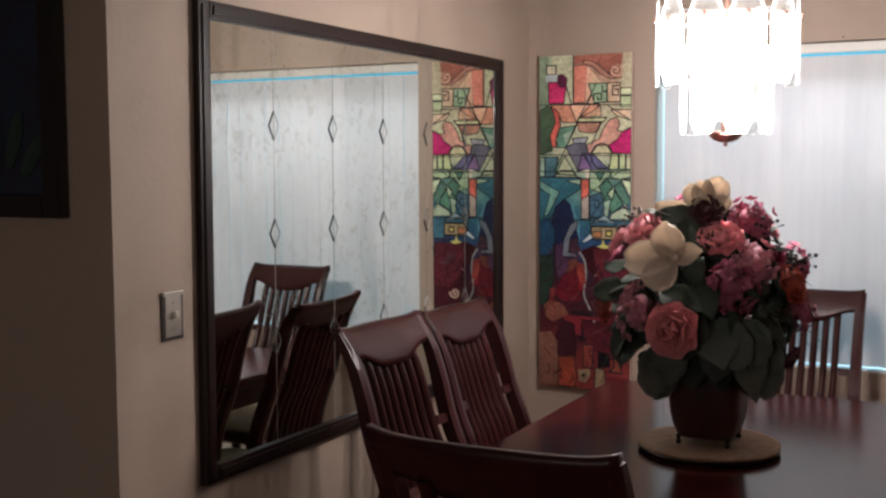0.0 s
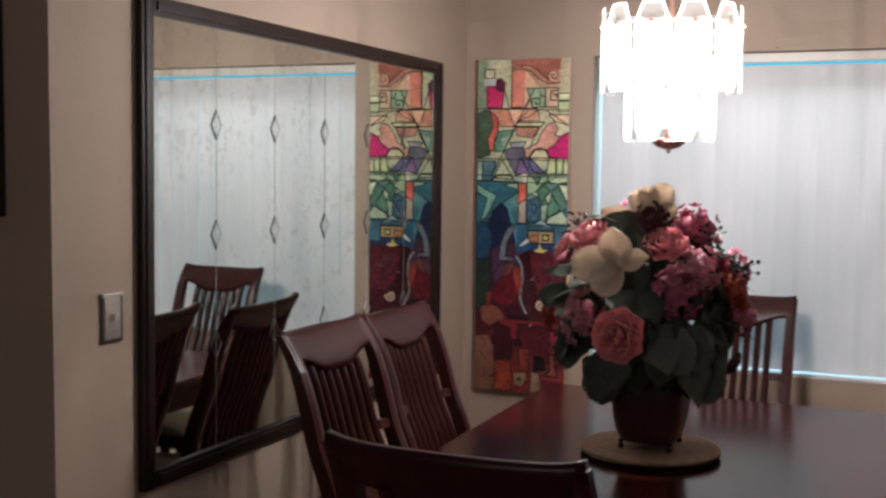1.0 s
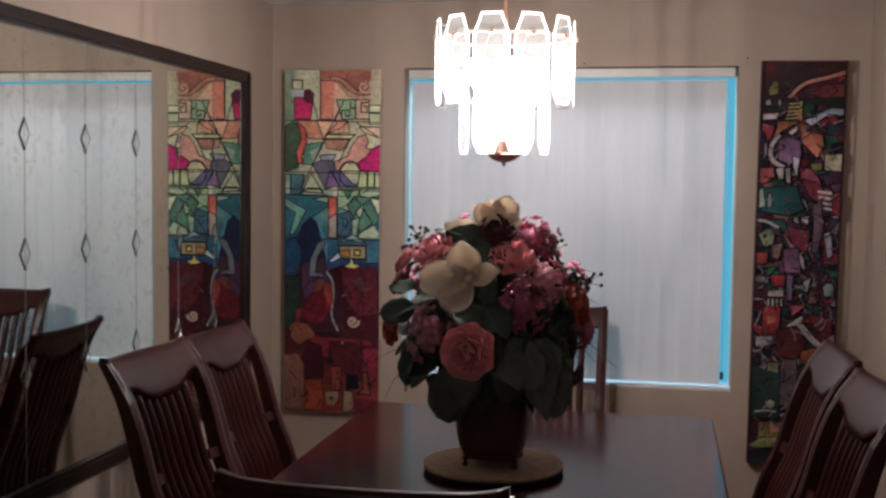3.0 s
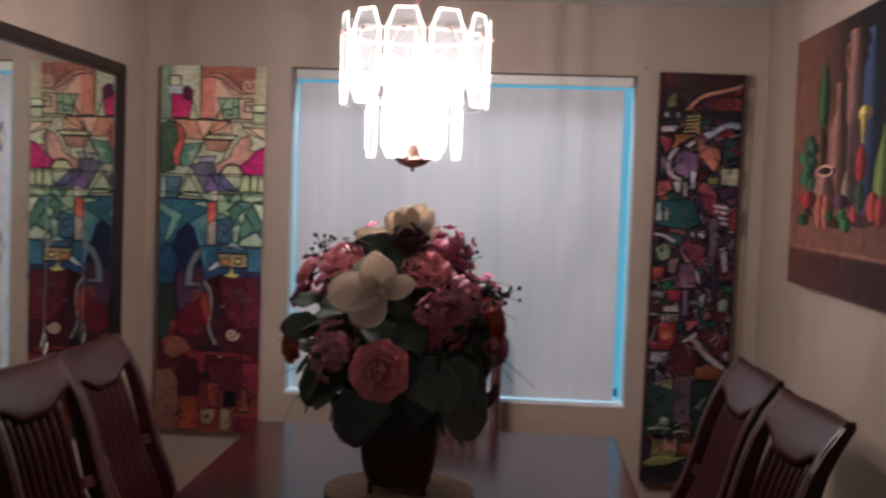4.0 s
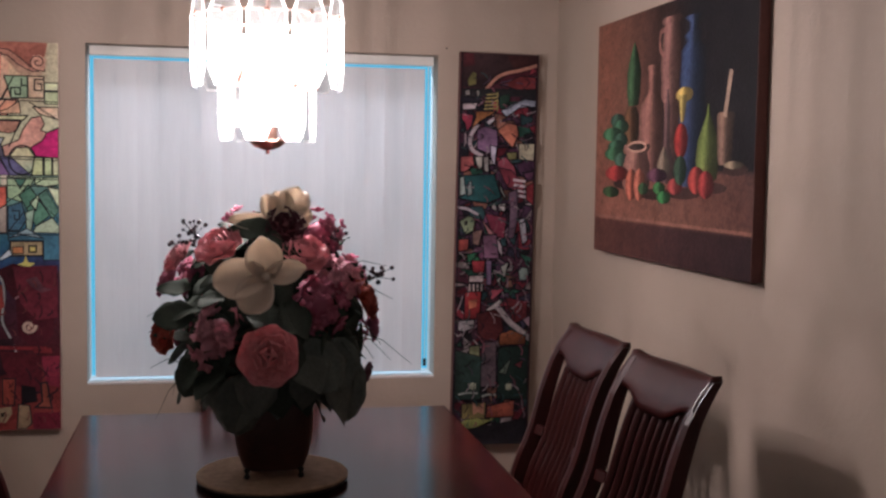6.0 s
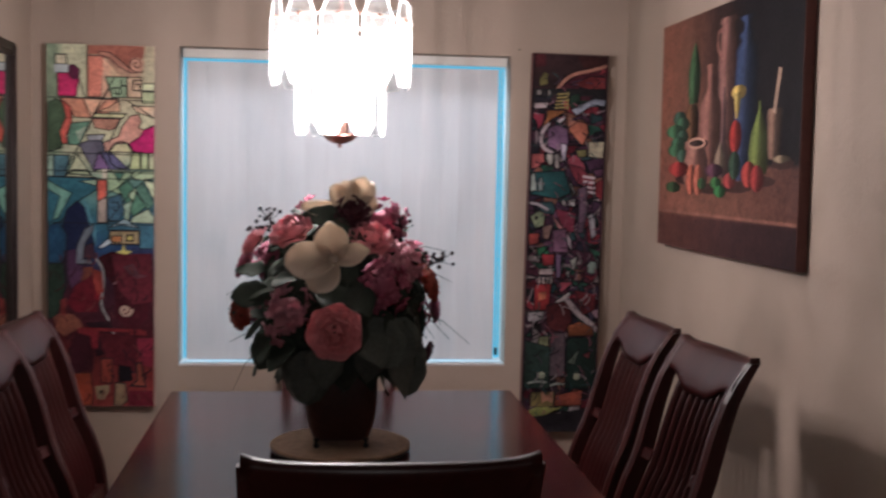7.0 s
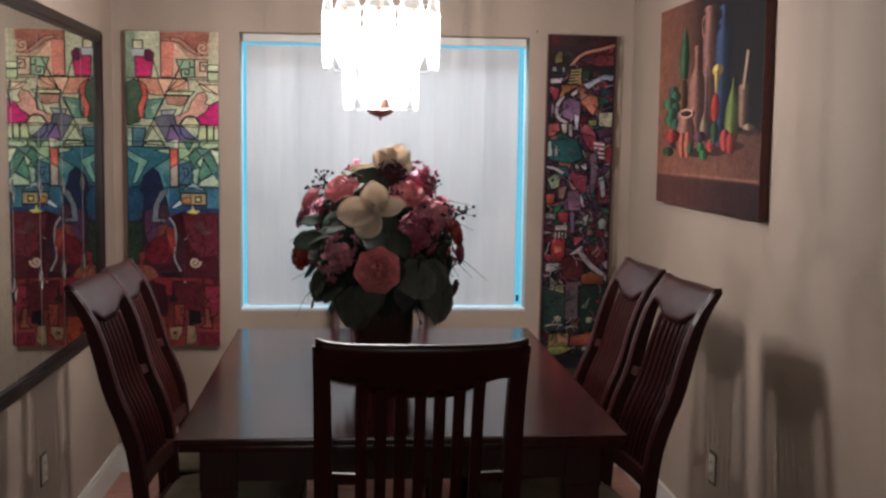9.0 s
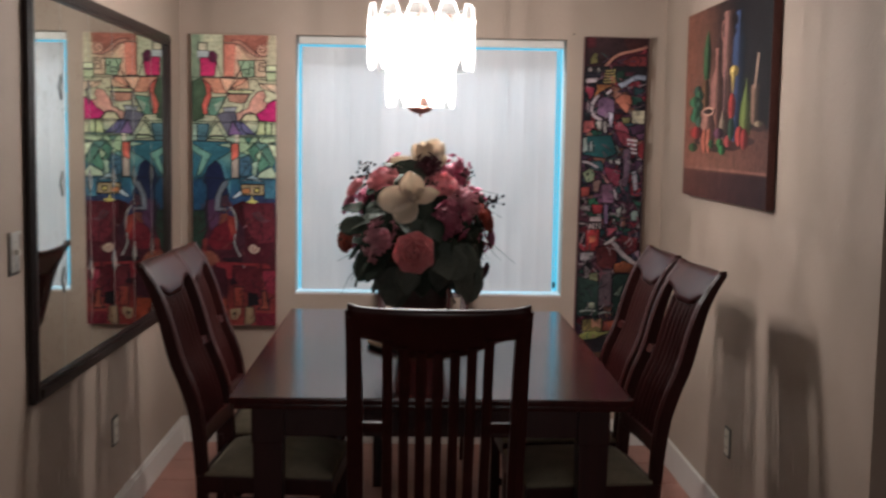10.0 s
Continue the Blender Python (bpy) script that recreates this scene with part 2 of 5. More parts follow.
def tube(bm, pts, r, n=6):
    """A round bar along points."""
    rings = []
    for i, p in enumerate(pts):
        p = Vector(p)
        d = (Vector(pts[min(i + 1, len(pts) - 1)]) - Vector(pts[max(i - 1, 0)])).normalized()
        q = d.to_track_quat("Z", "Y").to_matrix()
        rr = r(i / (len(pts) - 1)) if callable(r) else r
        rings.append([bm.verts.new(p + q @ Vector((rr * math.cos(math.tau * k / n), rr * math.sin(math.tau * k / n), 0))) for k in range(n)])
    for a, b in zip(rings, rings[1:]):
        for k in range(n):
            bm.faces.new((a[k], a[(k + 1) % n], b[(k + 1) % n], b[k]))
    bm.faces.new(rings[0][::-1])
    bm.faces.new(rings[-1])
    return bm


def sheet(bm, nu, nv, front, back):
    """A closed body between two curved faces given by functions of u and v."""
    f = [[bm.verts.new(front(i / nu, j / nv)) for j in range(nv + 1)] for i in range(nu + 1)]
    b = [[bm.verts.new(back(i / nu, j / nv)) for j in range(nv + 1)] for i in range(nu + 1)]
    for i in range(nu):
        for j in range(nv):
            bm.faces.new((f[i][j], f[i + 1][j], f[i + 1][j + 1], f[i][j + 1]))
            bm.faces.new((b[i][j], b[i][j + 1], b[i + 1][j + 1], b[i + 1][j]))
    for i in range(nu):
        bm.faces.new((f[i][0], b[i][0], b[i + 1][0], f[i + 1][0]))
        bm.faces.new((f[i][nv], f[i + 1][nv], b[i + 1][nv], b[i][nv]))
    for j in range(nv):
        bm.faces.new((f[0][j], f[0][j + 1], b[0][j + 1], b[0][j]))
        bm.faces.new((f[nu][j], b[nu][j], b[nu][j + 1], f[nu][j + 1]))
    return bm


# ---- the room
LEFT, RIGHT, TOP = -1.118, 1.372, 2.40
LEND, REND = -2.662, -2.79
WX0, WX1, WZ0, WZ1 = -0.527, 0.863, 0.788, 2.122


def structure(name, bm, material, label, category):
    ob = part(name, bm, material, None, label, kind="structure")
    return tagged(ob, category=category)


bm = bmesh.new()
for x0, x1, z0, z1 in ((LEFT - 0.12, WX0, 0, TOP), (WX1, RIGHT + 0.12, 0, TOP), (WX0, WX1, 0, WZ0), (WX0, WX1, WZ1, TOP)):
    box(bm, x0, x1, 0, 0.16, z0, z1)
structure("wall_north", bm, WALL, "warm beige painted wall with a window opening", "wall")
structure("wall_west", boxed(LEFT - 0.12, LEFT, LEND, 0, 0, TOP), WALL, "warm beige painted wall that carries the mirror", "wall")
structure("wall_east", boxed(RIGHT, RIGHT + 0.12, REND, 0, 0, TOP), WALL, "warm beige painted wall with a still life", "wall")
structure("wall_northwest", boxed(-4.2, LEFT - 0.12, LEND, LEND + 0.12, 0, TOP), WALL, "dim beige wall of the adjoining room", "wall")
structure("wall_northeast", boxed(RIGHT + 0.12, 4.2, REND, REND + 0.12, 0, TOP), WALL, "dim beige wall of the adjoining room", "wall")
structure("wall_far_west", boxed(-4.32, -4.2, -8.5, LEND + 0.12, 0, TOP), WALL, "plain beige wall closing the adjoining room", "wall")
structure("wall_far_east", boxed(4.2, 4.32, -8.5, REND + 0.12, 0, TOP), WALL, "plain beige wall closing the adjoining room", "wall")
# unseen closing wall; its opening is added to hold the fill lamp
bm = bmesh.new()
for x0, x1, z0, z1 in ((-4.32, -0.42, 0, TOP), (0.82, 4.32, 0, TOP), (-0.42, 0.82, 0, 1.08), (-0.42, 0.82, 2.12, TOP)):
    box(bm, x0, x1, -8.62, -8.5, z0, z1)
structure("wall_south", bm, WALL, "unseen plain beige wall with an added opening for the fill lamp", "wall")
structure("ceiling", boxed(-4.4, 4.4, -8.7, 0.2, TOP, TOP + 0.1), CEIL, "off-white textured ceiling", "ceiling")
floor = structure("floor", boxed(-4.4, 4.4, -8.7, 0.2, -0.1, -0.004), GROUT, "reddish brown tiled floor", "floor")


def baseboard(name, x0, x1, y0, y1, axis):
    bm = bmesh.new()
    box(bm, x0, x1, y0, y1, 0, 0.12, 0.002)
    if axis == "x":
        inner = x1 if x0 <= LEFT else x0
        s = 1 if x0 <= LEFT else -1
        box(bm, min(x0, inner - s * 0.004), max(x1, inner - s * 0.004) if s < 0 else inner - 0.004, y0, y1, 0.12, 0.137, 0.002)
    else:
        box(bm, x0, x1, y0 + 0.005, y1, 0.12, 0.137, 0.002)
    structure(name, bm, TRIM, "white moulded baseboard along the wall", "baseboard")


baseboard("baseboard_west", LEFT, LEFT + 0.016, LEND, -0.016, "x")
baseboard("baseboard_east", RIGHT - 0.016, RIGHT, REND, -0.016, "x")
baseboard("baseboard_north", LEFT, RIGHT, -0.016, 0, "y")

# ---- window with vertical blinds
win = thing("window_1", "white framed window with daylight behind closed blinds", "window", kind="structure")
for nm, a in (("frame_stile", (WX0, WX0 + 0.003, 0.105, 0.145, WZ0, WZ1)), ("frame_stile", (WX1 - 0.003, WX1, 0.105, 0.145, WZ0, WZ1)),
              ("frame_rail", (WX0 + 0.003, WX1 - 0.003, 0.105, 0.145, WZ0, WZ0 + 0.012)), ("frame_rail", (WX0 + 0.003, WX1 - 0.003, 0.105, 0.145, WZ1 - 0.03, WZ1)),
              ("window_sill", (WX0 + 0.001, WX1 - 0.001, -0.004, 0.105, WZ0 + 0.0005, WZ0 + 0.010))):
    part(nm, boxed(*a, bevel=0.003), SASH, win, "dull cream painted wood")
part("pane", boxed(WX0 + 0.003, WX1 - 0.003, 0.122, 0.126, WZ0 + 0.012, WZ1 - 0.03), WINGLASS, win, "clear glass pane").visible_shadow = False
# frame and pane added round the fill lamp, never in view
win2 = thing("fill_window", "added white window frame round the unseen fill lamp", "window", kind="structure")
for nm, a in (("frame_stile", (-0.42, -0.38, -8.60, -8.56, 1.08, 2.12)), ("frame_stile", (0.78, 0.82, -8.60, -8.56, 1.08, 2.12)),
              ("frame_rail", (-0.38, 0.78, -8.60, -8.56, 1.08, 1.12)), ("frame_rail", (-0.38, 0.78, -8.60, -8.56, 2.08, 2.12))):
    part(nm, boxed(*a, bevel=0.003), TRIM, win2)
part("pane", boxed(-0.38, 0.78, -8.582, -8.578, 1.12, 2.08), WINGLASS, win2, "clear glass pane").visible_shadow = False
structure("backdrop", boxed(-1.6, 2.0, 0.55, 0.56, 0.1, 2.9), SKYLIGHT, "bright blue daylight outside the window", "backdrop")

blind = thing("vertical_blind", "closed grey-white vertical blind hanging in the window opening", "blind")
part("headrail", boxed(WX0 + 0.012, WX1 - 0.012, 0.035, 0.075, WZ1 - 0.042, WZ1 - 0.004, bevel=0.003), TRIM, blind, "white metal headrail")
VANES = 16
bx0, bx1 = WX0 + 0.028, WX1 - 0.046
step = (bx1 - bx0) / VANES
for k in range(VANES):
    cx, rnd = bx0 + step * (k + 0.5), random.uniform(-1, 1)
    half, ang = step * 0.512, radians(3.2 + 1.6 * rnd)

    def vane(u, v, d=0.0):
        s = (u - 0.5) * 2
        bow = 0.0016 * (1 - s * s) + d
        return Vector((cx + s * half * math.cos(ang), 0.055 + s * half * math.sin(ang) - bow, WZ0 + 0.021 + v * (WZ1 - 0.054 - WZ0 - 0.021)))
    part("vane", sheet(bmesh.new(), 4, 1, vane, lambda u, v: vane(u, v, -0.0012)), BLIND, blind, smooth=False)
part("wand", tube(bmesh.new(), [(WX1 - 0.035, 0.03, WZ1 - 0.04), (WX1 - 0.036, 0.03, WZ0 + 0.075)], 0.0016), TRIM, blind, "slim blind wand")
part("wand_grip", tube(bmesh.new(), [(WX1 - 0.036, 0.03, WZ0 + 0.045), (WX1 - 0.036, 0.03, WZ0 + 0.075)], 0.007), IRON, blind, "dark grip of the wand")

# ---- mirror
mir = thing("wall_mirror", "large dark-framed mirror with veined panels and etched diamonds", "mirror")
MY0, MY1, MZ0, MZ1, MW = -2.346, -0.332, 0.748, 2.086, 0.050
for y0, y1, z0, z1 in ((MY0, MY0 + MW, MZ0, MZ1), (MY1 - MW, MY1, MZ0, MZ1), (MY0 + MW, MY1 - MW, MZ0, MZ0 + MW), (MY0 + MW, MY1 - MW, MZ1 - MW, MZ1)):
    bm = boxed(LEFT + 0.001, LEFT + 0.024, y0, y1, z0, z1, bevel=0.006)
    box(bm, LEFT + 0.02, LEFT + 0.030, y0 + 0.012, y1 - 0.012, z0 + 0.012, z1 - 0.012, 0.004)
    part("frame_bar", bm, DARKWOOD, mir, "dark-stained moulded wood")
gy0, gy1, gz0, gz1 = MY0 + MW - 0.004, MY1 - MW + 0.004, MZ0 + MW - 0.004, MZ1 - MW + 0.004
JOINTS = [gy0, -1.990, -1.664, -1.338, -1.012, -0.686, gy1]
for a, b in zip(JOINTS, JOINTS[1:]):
    part("mirror_panel", boxed(LEFT + 0.003, LEFT + 0.010, a + 0.0012, b - 0.0012, gz0, gz1), MIRROR, mir)
for yk in JOINTS[1:-1]:
    part("groove", boxed(LEFT + 0.004, LEFT + 0.0104, yk - 0.0014, yk + 0.0014, gz0, gz1), GROOVE, mir)
    for zc in (1.755, 1.432, 1.105):
        for s, w, tone in ((-1, 0.0030, ETCH), (1, 0.0012, GROOVE)):
            bm = bmesh.new()
            for q in (-1, 1):
                tube(bm, [(LEFT + 0.0108, yk, zc + q * 0.043), (LEFT + 0.0108, yk + s * 0.025, zc)], w, 4)
            part("etched_chevron", bm, tone, mir)
# it hangs a little out of level
mir.matrix_basis = Matrix.Translation((0, -1.34, 1.42)) @ pose(0, 0, 0, -0.4, 0, 0) @ Matrix.Translation((0, 1.34, -1.42))


# ---- dining table
TX0, TX1, TY0, TY1, TZ = -0.470, 0.761, -2.490, -0.712, 0.822
table = thing("dining_table", "long dark cherry dining table with a polished top", "table")
bm = boxed(TX0, TX1, TY0, TY1, TZ - 0.022, TZ, bevel=0.006)
box(bm, TX0 + 0.012, TX1 - 0.012, TY0 + 0.012, TY1 - 0.012, TZ - 0.04, TZ - 0.021, 0.005)
part("tabletop", bm, TOPWOOD, table, "polished dark red-brown top")
for a in ((TX0 + 0.09, TX1 - 0.09, TY0 + 0.08, TY0 + 0.105), (TX0 + 0.09, TX1 - 0.09, TY1 - 0.105, TY1 - 0.08), (TX0 + 0.08, TX0 + 0.105, TY0 + 0.09, TY1 - 0.09), (TX1 - 0.105, TX1 - 0.08, TY0 + 0.09, TY1 - 0.09)):
    part("apron", boxed(*a, TZ - 0.14, TZ - 0.04, bevel=0.003), WOOD, table)
for x in (TX0 + 0.11, TX1 - 0.11):
    for y in (TY0 + 0.11, TY1 - 0.11):
        bm = boxed(x - 0.050, x + 0.050, y - 0.050, y + 0.050, TZ - 0.16, TZ - 0.04, bevel=0.005)

        def leg_ring(v):
            return 0.046 - 0.008 * v
        for v0, v1 in ((0.0, 0.5), (0.5, 1.0)):
            z0, z1 = (TZ - 0.16) * (1 - v0), (TZ - 0.16) * (1 - v1)
            w0, w1 = leg_ring(v0), leg_ring(v1)
            vs = [bm.verts.new((x + sx * w, y + sy * w, z)) for z, w in ((z0, w0), (z1, w1)) for sx, sy in ((-1, -1), (1, -1), (1, 1), (-1, 1))]
            for i in range(4):
                bm.faces.new((vs[i], vs[(i + 1) % 4], vs[4 + (i + 1) % 4], vs[4 + i]))
            bm.faces.new(vs[4:])
        part("leg", bm, WOOD, table)

# ---- dining chairs
CH_H, CH_W = 1.17, 0.452


def lean(z):
    """How far the back stands behind the seat's rear edge at a height: an S-curve that flares at the top."""
    zs = (0.0, 0.25, 0.45, 0.55, 0.67, 0.76, 0.85, 0.99, 1.07, 1.13, 1.17)
    ds = (0.030, 0.006, 0.0, 0.004, 0.016, 0.042, 0.083, 0.121, 0.150, 0.184, 0.220)
    return -sum(float(np.interp(z + d, zs, ds)) for d in (-0.02, -0.01, 0.0, 0.01, 0.02)) / 5


def bow(x):
    """The backward bow of the back, seen from above."""
    return -0.022 * (1 - (2 * x / CH_W) ** 2)


def crest_low(u):
    """The wavy lower edge of the crest rail."""
    s = abs(2 * u - 1)
    return CH_H - 0.078 - 0.042 * (0.5 + 0.5 * math.cos(math.pi * min(1, max(0, s - 0.22) / 0.60)))


def post_depth(v):
    """The depth of a back post along its height: stout in the middle, slim at the curled top."""
    return float(np.interp(v, (0, 0.3, 0.42, 0.65, 0.85, 0.95, 1.0), (0.032, 0.036, 0.044, 0.052, 0.046, 0.038, 0.030)))


def dining_chair():
    c = thing("dining_chair", "dark cherry slat-back dining chair with an olive seat", "chair", "chairs round the table")
    for s in (-1, 1):
        x0, x1 = s * (CH_W / 2 - 0.036), s * CH_W / 2

        def post(u, v, d):
            z = v * (CH_H - 0.003)
            w = 0.004 * math.sin(math.pi * min(1, max(0, (z - 0.45) / 0.7)))
            return Vector((x0 + (x1 - x0) * u - s * w * (1 - u), lean(z) - d, z))
        part("post", sheet(bmesh.new(), 2, 24, lambda u, v: post(u, v, 0.004 * (2 * u - 1) ** 2 - 0.004), lambda u, v: post(u, v, post_depth(v) - 0.005 * (2 * u - 1) ** 2)), WOOD, c, smooth=False)

    def crest(u, v, d):
        x = (u - 0.5) * (CH_W - 0.012)
        z0, z1 = crest_low(u), CH_H + 0.001 + 0.011 * abs(2 * u - 1) ** 7
        z = z0 + (z1 - z0) * v
        return Vector((x, lean(min(z, CH_H)) + bow(x) + 0.006 - d - 0.006 * (2 * v - 1) ** 4 * (1 if d < 0.01 else -1), z))
    part("crest_rail", sheet(bmesh.new(), 24, 6, lambda u, v: crest(u, v, 0.0), lambda u, v: crest(u, v, 0.034)), WOOD, c, "wide crest rail with a wavy lower edge", smooth=True)
    for k in range(7):
        xc = (k - 3) * 0.0415

        def slat(u, v, d):
            x = xc + (u - 0.5) * 0.025
            z = 0.60 + v * (crest_low(0.5 + xc / (CH_W - 0.05)) + 0.012 - 0.60)
            return Vector((x, lean(z) + bow(x) * (0.4 + 0.6 * v) - 0.006 - d, z))
        part("slat", sheet(bmesh.new(), 4, 12, lambda u, v: slat(u, v, 0.011 * (2 * u - 1) ** 2), lambda u, v: slat(u, v, 0.032 - 0.006 * (2 * u - 1) ** 2)), WOOD, c)

    def low_rail(u, v, d):
        x, z = (u - 0.5) * (CH_W - 0.06), 0.565 + 0.05 * v
        return Vector((x, lean(z) + bow(x) * 0.4 - d, z))
    part("back_rail", sheet(bmesh.new(), 8, 1, lambda u, v: low_rail(u, v, 0), lambda u, v: low_rail(u, v, 0.024)), WOOD, c)
    for s in (-1, 1):
        def side_lug(u, v, d):
            x, z = s * (0.135 + u * 0.075), 0.845 + 0.026 * v
            return Vector((x, lean(z) + bow(x) * 0.8 - 0.006 - d, z))
        part("stay", sheet(bmesh.new(), 1, 1, lambda u, v: side_lug(u, v, 0), lambda u, v: side_lug(u, v, 0.012)), WOOD, c)
    part("seat_frame", boxed(-0.235, 0.235, -0.03, 0.43, 0.405, 0.462, bevel=0.006), WOOD, c)

    def cushion(u, v, top):
        x, y = (u - 0.5) * 0.46, -0.005 + v * 0.43
        e = (1 - (2 * u - 1) ** 6) * (1 - (2 * v - 1) ** 6)
        return Vector((x, y, 0.462 + (0.012 + 0.036 * e if top else 0.0)))
    part("seat", sheet(bmesh.new(), 12, 12, lambda u, v: cushion(u, v, True), lambda u, v: cushion(u, v, False)), FABRIC, c, "padded olive fabric seat", smooth=True)
    for s in (-1, 1):
        x = s * 0.207
        bm = boxed(x - 0.02, x + 0.02, 0.385, 0.425, 0, 0.41, bevel=0.005)
        part("front_leg", bm, WOOD, c)
        part("stretcher", boxed(x - 0.01, x + 0.01, 0.0, 0.39, 0.17, 0.20, bevel=0.003), WOOD, c)
    return c


def place_chair(src, x, y, turn, first=False, label="", w=1.0, k=1.0):
    m = pose(x, y, 0, 0, 0, turn)
    if first:
        src.matrix_basis = m
        ob = src
    else:
        ob = copy_thing(src, m)
    ob.scale = (w, 1, k)
    if label:
        ob["label"] = label
    return ob


chair = dining_chair()
place_chair(chair, 0.145, -2.947, 0, True, "dark cherry slat-back chair pushed to the table's open end", 1.0, 1.027)
place_chair(chair, 0.138, -0.343, 180, False, "dark cherry slat-back chair under the window", 1.0, 0.965)
place_chair(chair, -0.590, -1.890, -94, False, "dark cherry slat-back chair beside the mirror", 0.98)
place_chair(chair, -0.625, -1.312, -92, False, "dark cherry slat-back chair beside the mirror", 1.0, 0.98)
place_chair(chair, 0.868, -1.965, 96, False, "dark cherry slat-back chair beside the still life wall", 0.93)
place_chair(chair, 0.850, -1.432, 93, False, "dark cherry slat-back chair beside the still life wall", 0.93)

# ---- chandelier
chand = thing("chandelier", "lit brass chandelier with two tiers of clear glass plates", "chandelier", at=(0, 0, 0))
bm = lathe(bmesh.new(), [(0.004, -0.004), (0.055, -0.004), (0.06, 0.0), (0.05, 0.018), (0.02, 0.03), (0.012, 0.03)], LAMP_X, LAMP_Y, TOP - 0.03, 24)
part("ceiling_canopy", bm, BRASS, chand, smooth=True)
part("stem", tube(bmesh.new(), [(LAMP_X, LAMP_Y, 1.71), (LAMP_X, LAMP_Y, TOP - 0.02)], 0.006, 8), BRASS, chand)
part("finial_cap", lathe(bmesh.new(), [(0.002, -0.021), (0.005, -0.020), (0.006, -0.015), (0.005, -0.010), (0.018, -0.008), (0.036, -0.001), (0.048, 0.010), (0.055, 0.019), (0.053, 0.022), (0.01, 0.022)], LAMP_X, LAMP_Y, 1.712, 24), BRASS, chand, "reddish brass bottom cap", smooth=True)


def ring_bar(radius, z, r=0.003, n=40):
    bm = bmesh.new()
    rings = []
    for i in range(n):
        a = math.tau * i / n
        c, e = Vector((LAMP_X + radius * math.cos(a), LAMP_Y + radius * math.sin(a), z)), Vector((math.cos(a), math.sin(a), 0))
        rings.append([bm.verts.new(c + e * r * math.cos(math.tau * k / 6) + Vector((0, 0, r * math.sin(math.tau * k / 6)))) for k in range(6)])
    for i in range(n):
        for k in range(6):
            bm.faces.new((rings[i][k], rings[(i + 1) % n][k], rings[(i + 1) % n][(k + 1) % 6], rings[i][(k + 1) % 6]))
    return bm


part("ring", ring_bar(0.186, 2.066), BRASS, chand)
part("ring", ring_bar(0.122, 1.885), BRASS, chand)


def plate_outline(w, h):
    """An elongated plate with cut corners."""
    return [(-w * 0.28, h / 2), (w * 0.28, h / 2), (w / 2, h * 0.27), (w / 2, -h * 0.33), (w * 0.30, -h / 2), (-w * 0.30, -h / 2), (-w / 2, -h * 0.33), (-w / 2, h * 0.27)]


def glass_plate(radius, a, z0, z1, w):
    t = Vector((-math.sin(a), math.cos(a), 0))
    o = Vector((math.cos(a), math.sin(a), 0))
    c = Vector((LAMP_X, LAMP_Y, (z0 + z1) / 2)) + o * radius
    out, h = plate_outline(w, z1 - z0), z1 - z0
    bm = bmesh.new()
    inner = [bm.verts.new(c + t * x * 0.885 + Vector((0, 0, y * 0.95)) + o * 0.004) for x, y in out]
    bm.faces.new(inner)
    back = [bm.verts.new(c + t * x * 0.885 + Vector((0, 0, y * 0.95))) for x, y in out]
    bm.faces.new(back[::-1])
    p = part("glass_plate", bm, PANE, chand)
    bm = bmesh.new()
    i2 = [bm.verts.new(c + t * x * 0.885 + Vector((0, 0, y * 0.95)) + o * 0.004) for x, y in out]
    e2 = [bm.verts.new(c + t * x + Vector((0, 0, y)) + o * 0.001) for x, y in out]
    b2 = [bm.verts.new(c + t * x * 0.885 + Vector((0, 0, y * 0.95)) - o * 0.0005) for x, y in out]
    for k in range(8):
        n = (k + 1) % 8
        bm.faces.new((i2[k], i2[n], e2[n], e2[k]))
        bm.faces.new((e2[k], e2[n], b2[n], b2[k]))
    part("bevelled_edge", bm, RIM, p)
    hook = bmesh.new()
    tube(hook, [c + o * 0.010 + Vector((0, 0, h * 0.5 - 0.056)), c - o * (radius * 0.07) + Vector((0, 0, h * 0.5 - 0.056))], 0.003, 6)
    bmesh.ops.create_uvsphere(hook, u_segments=8, v_segments=6, radius=0.007, matrix=Matrix.Translation(c + o * 0.010 + Vector((0, 0, h * 0.5 - 0.056))))
    part("hook_bead", hook, BRASS, p)


for k in range(11):
    glass_plate(0.200, math.tau * k / 11 - 1.63, 1.868, 2.118, 0.104)
for k in range(8):
    glass_plate(0.126, math.tau * (k + 0.5) / 8 + 0.1, 1.726, 1.930, 0.082)
for b in BULBS:
    bm = bmesh.new()
    lathe(bm, [(0.004, 0.048), (0.022, 0.042), (0.038, 0.022), (0.043, 0.0), (0.036, -0.024), (0.016, -0.036), (0.004, -0.038)], *b, 24)
    ob = part("bulb", bm, BULB, chand, "glowing bulb", smooth=True)
    ob.visible_shadow = False
    bm = lathe(bmesh.new(), [(0.004, -0.036), (0.013, -0.036), (0.013, -0.075), (0.018, -0.08), (0.004, -0.082)], *b, 12)
    part("socket", bm, BRASS, ob)
    z = b[2] - 0.078
    part("arm", tube(bmesh.new(), [(LAMP_X, LAMP_Y, z - 0.01), ((LAMP_X + b[0]) / 2, (LAMP_Y + b[1]) / 2, z - 0.02), (b[0], b[1], z)], 0.004), BRASS, chand)

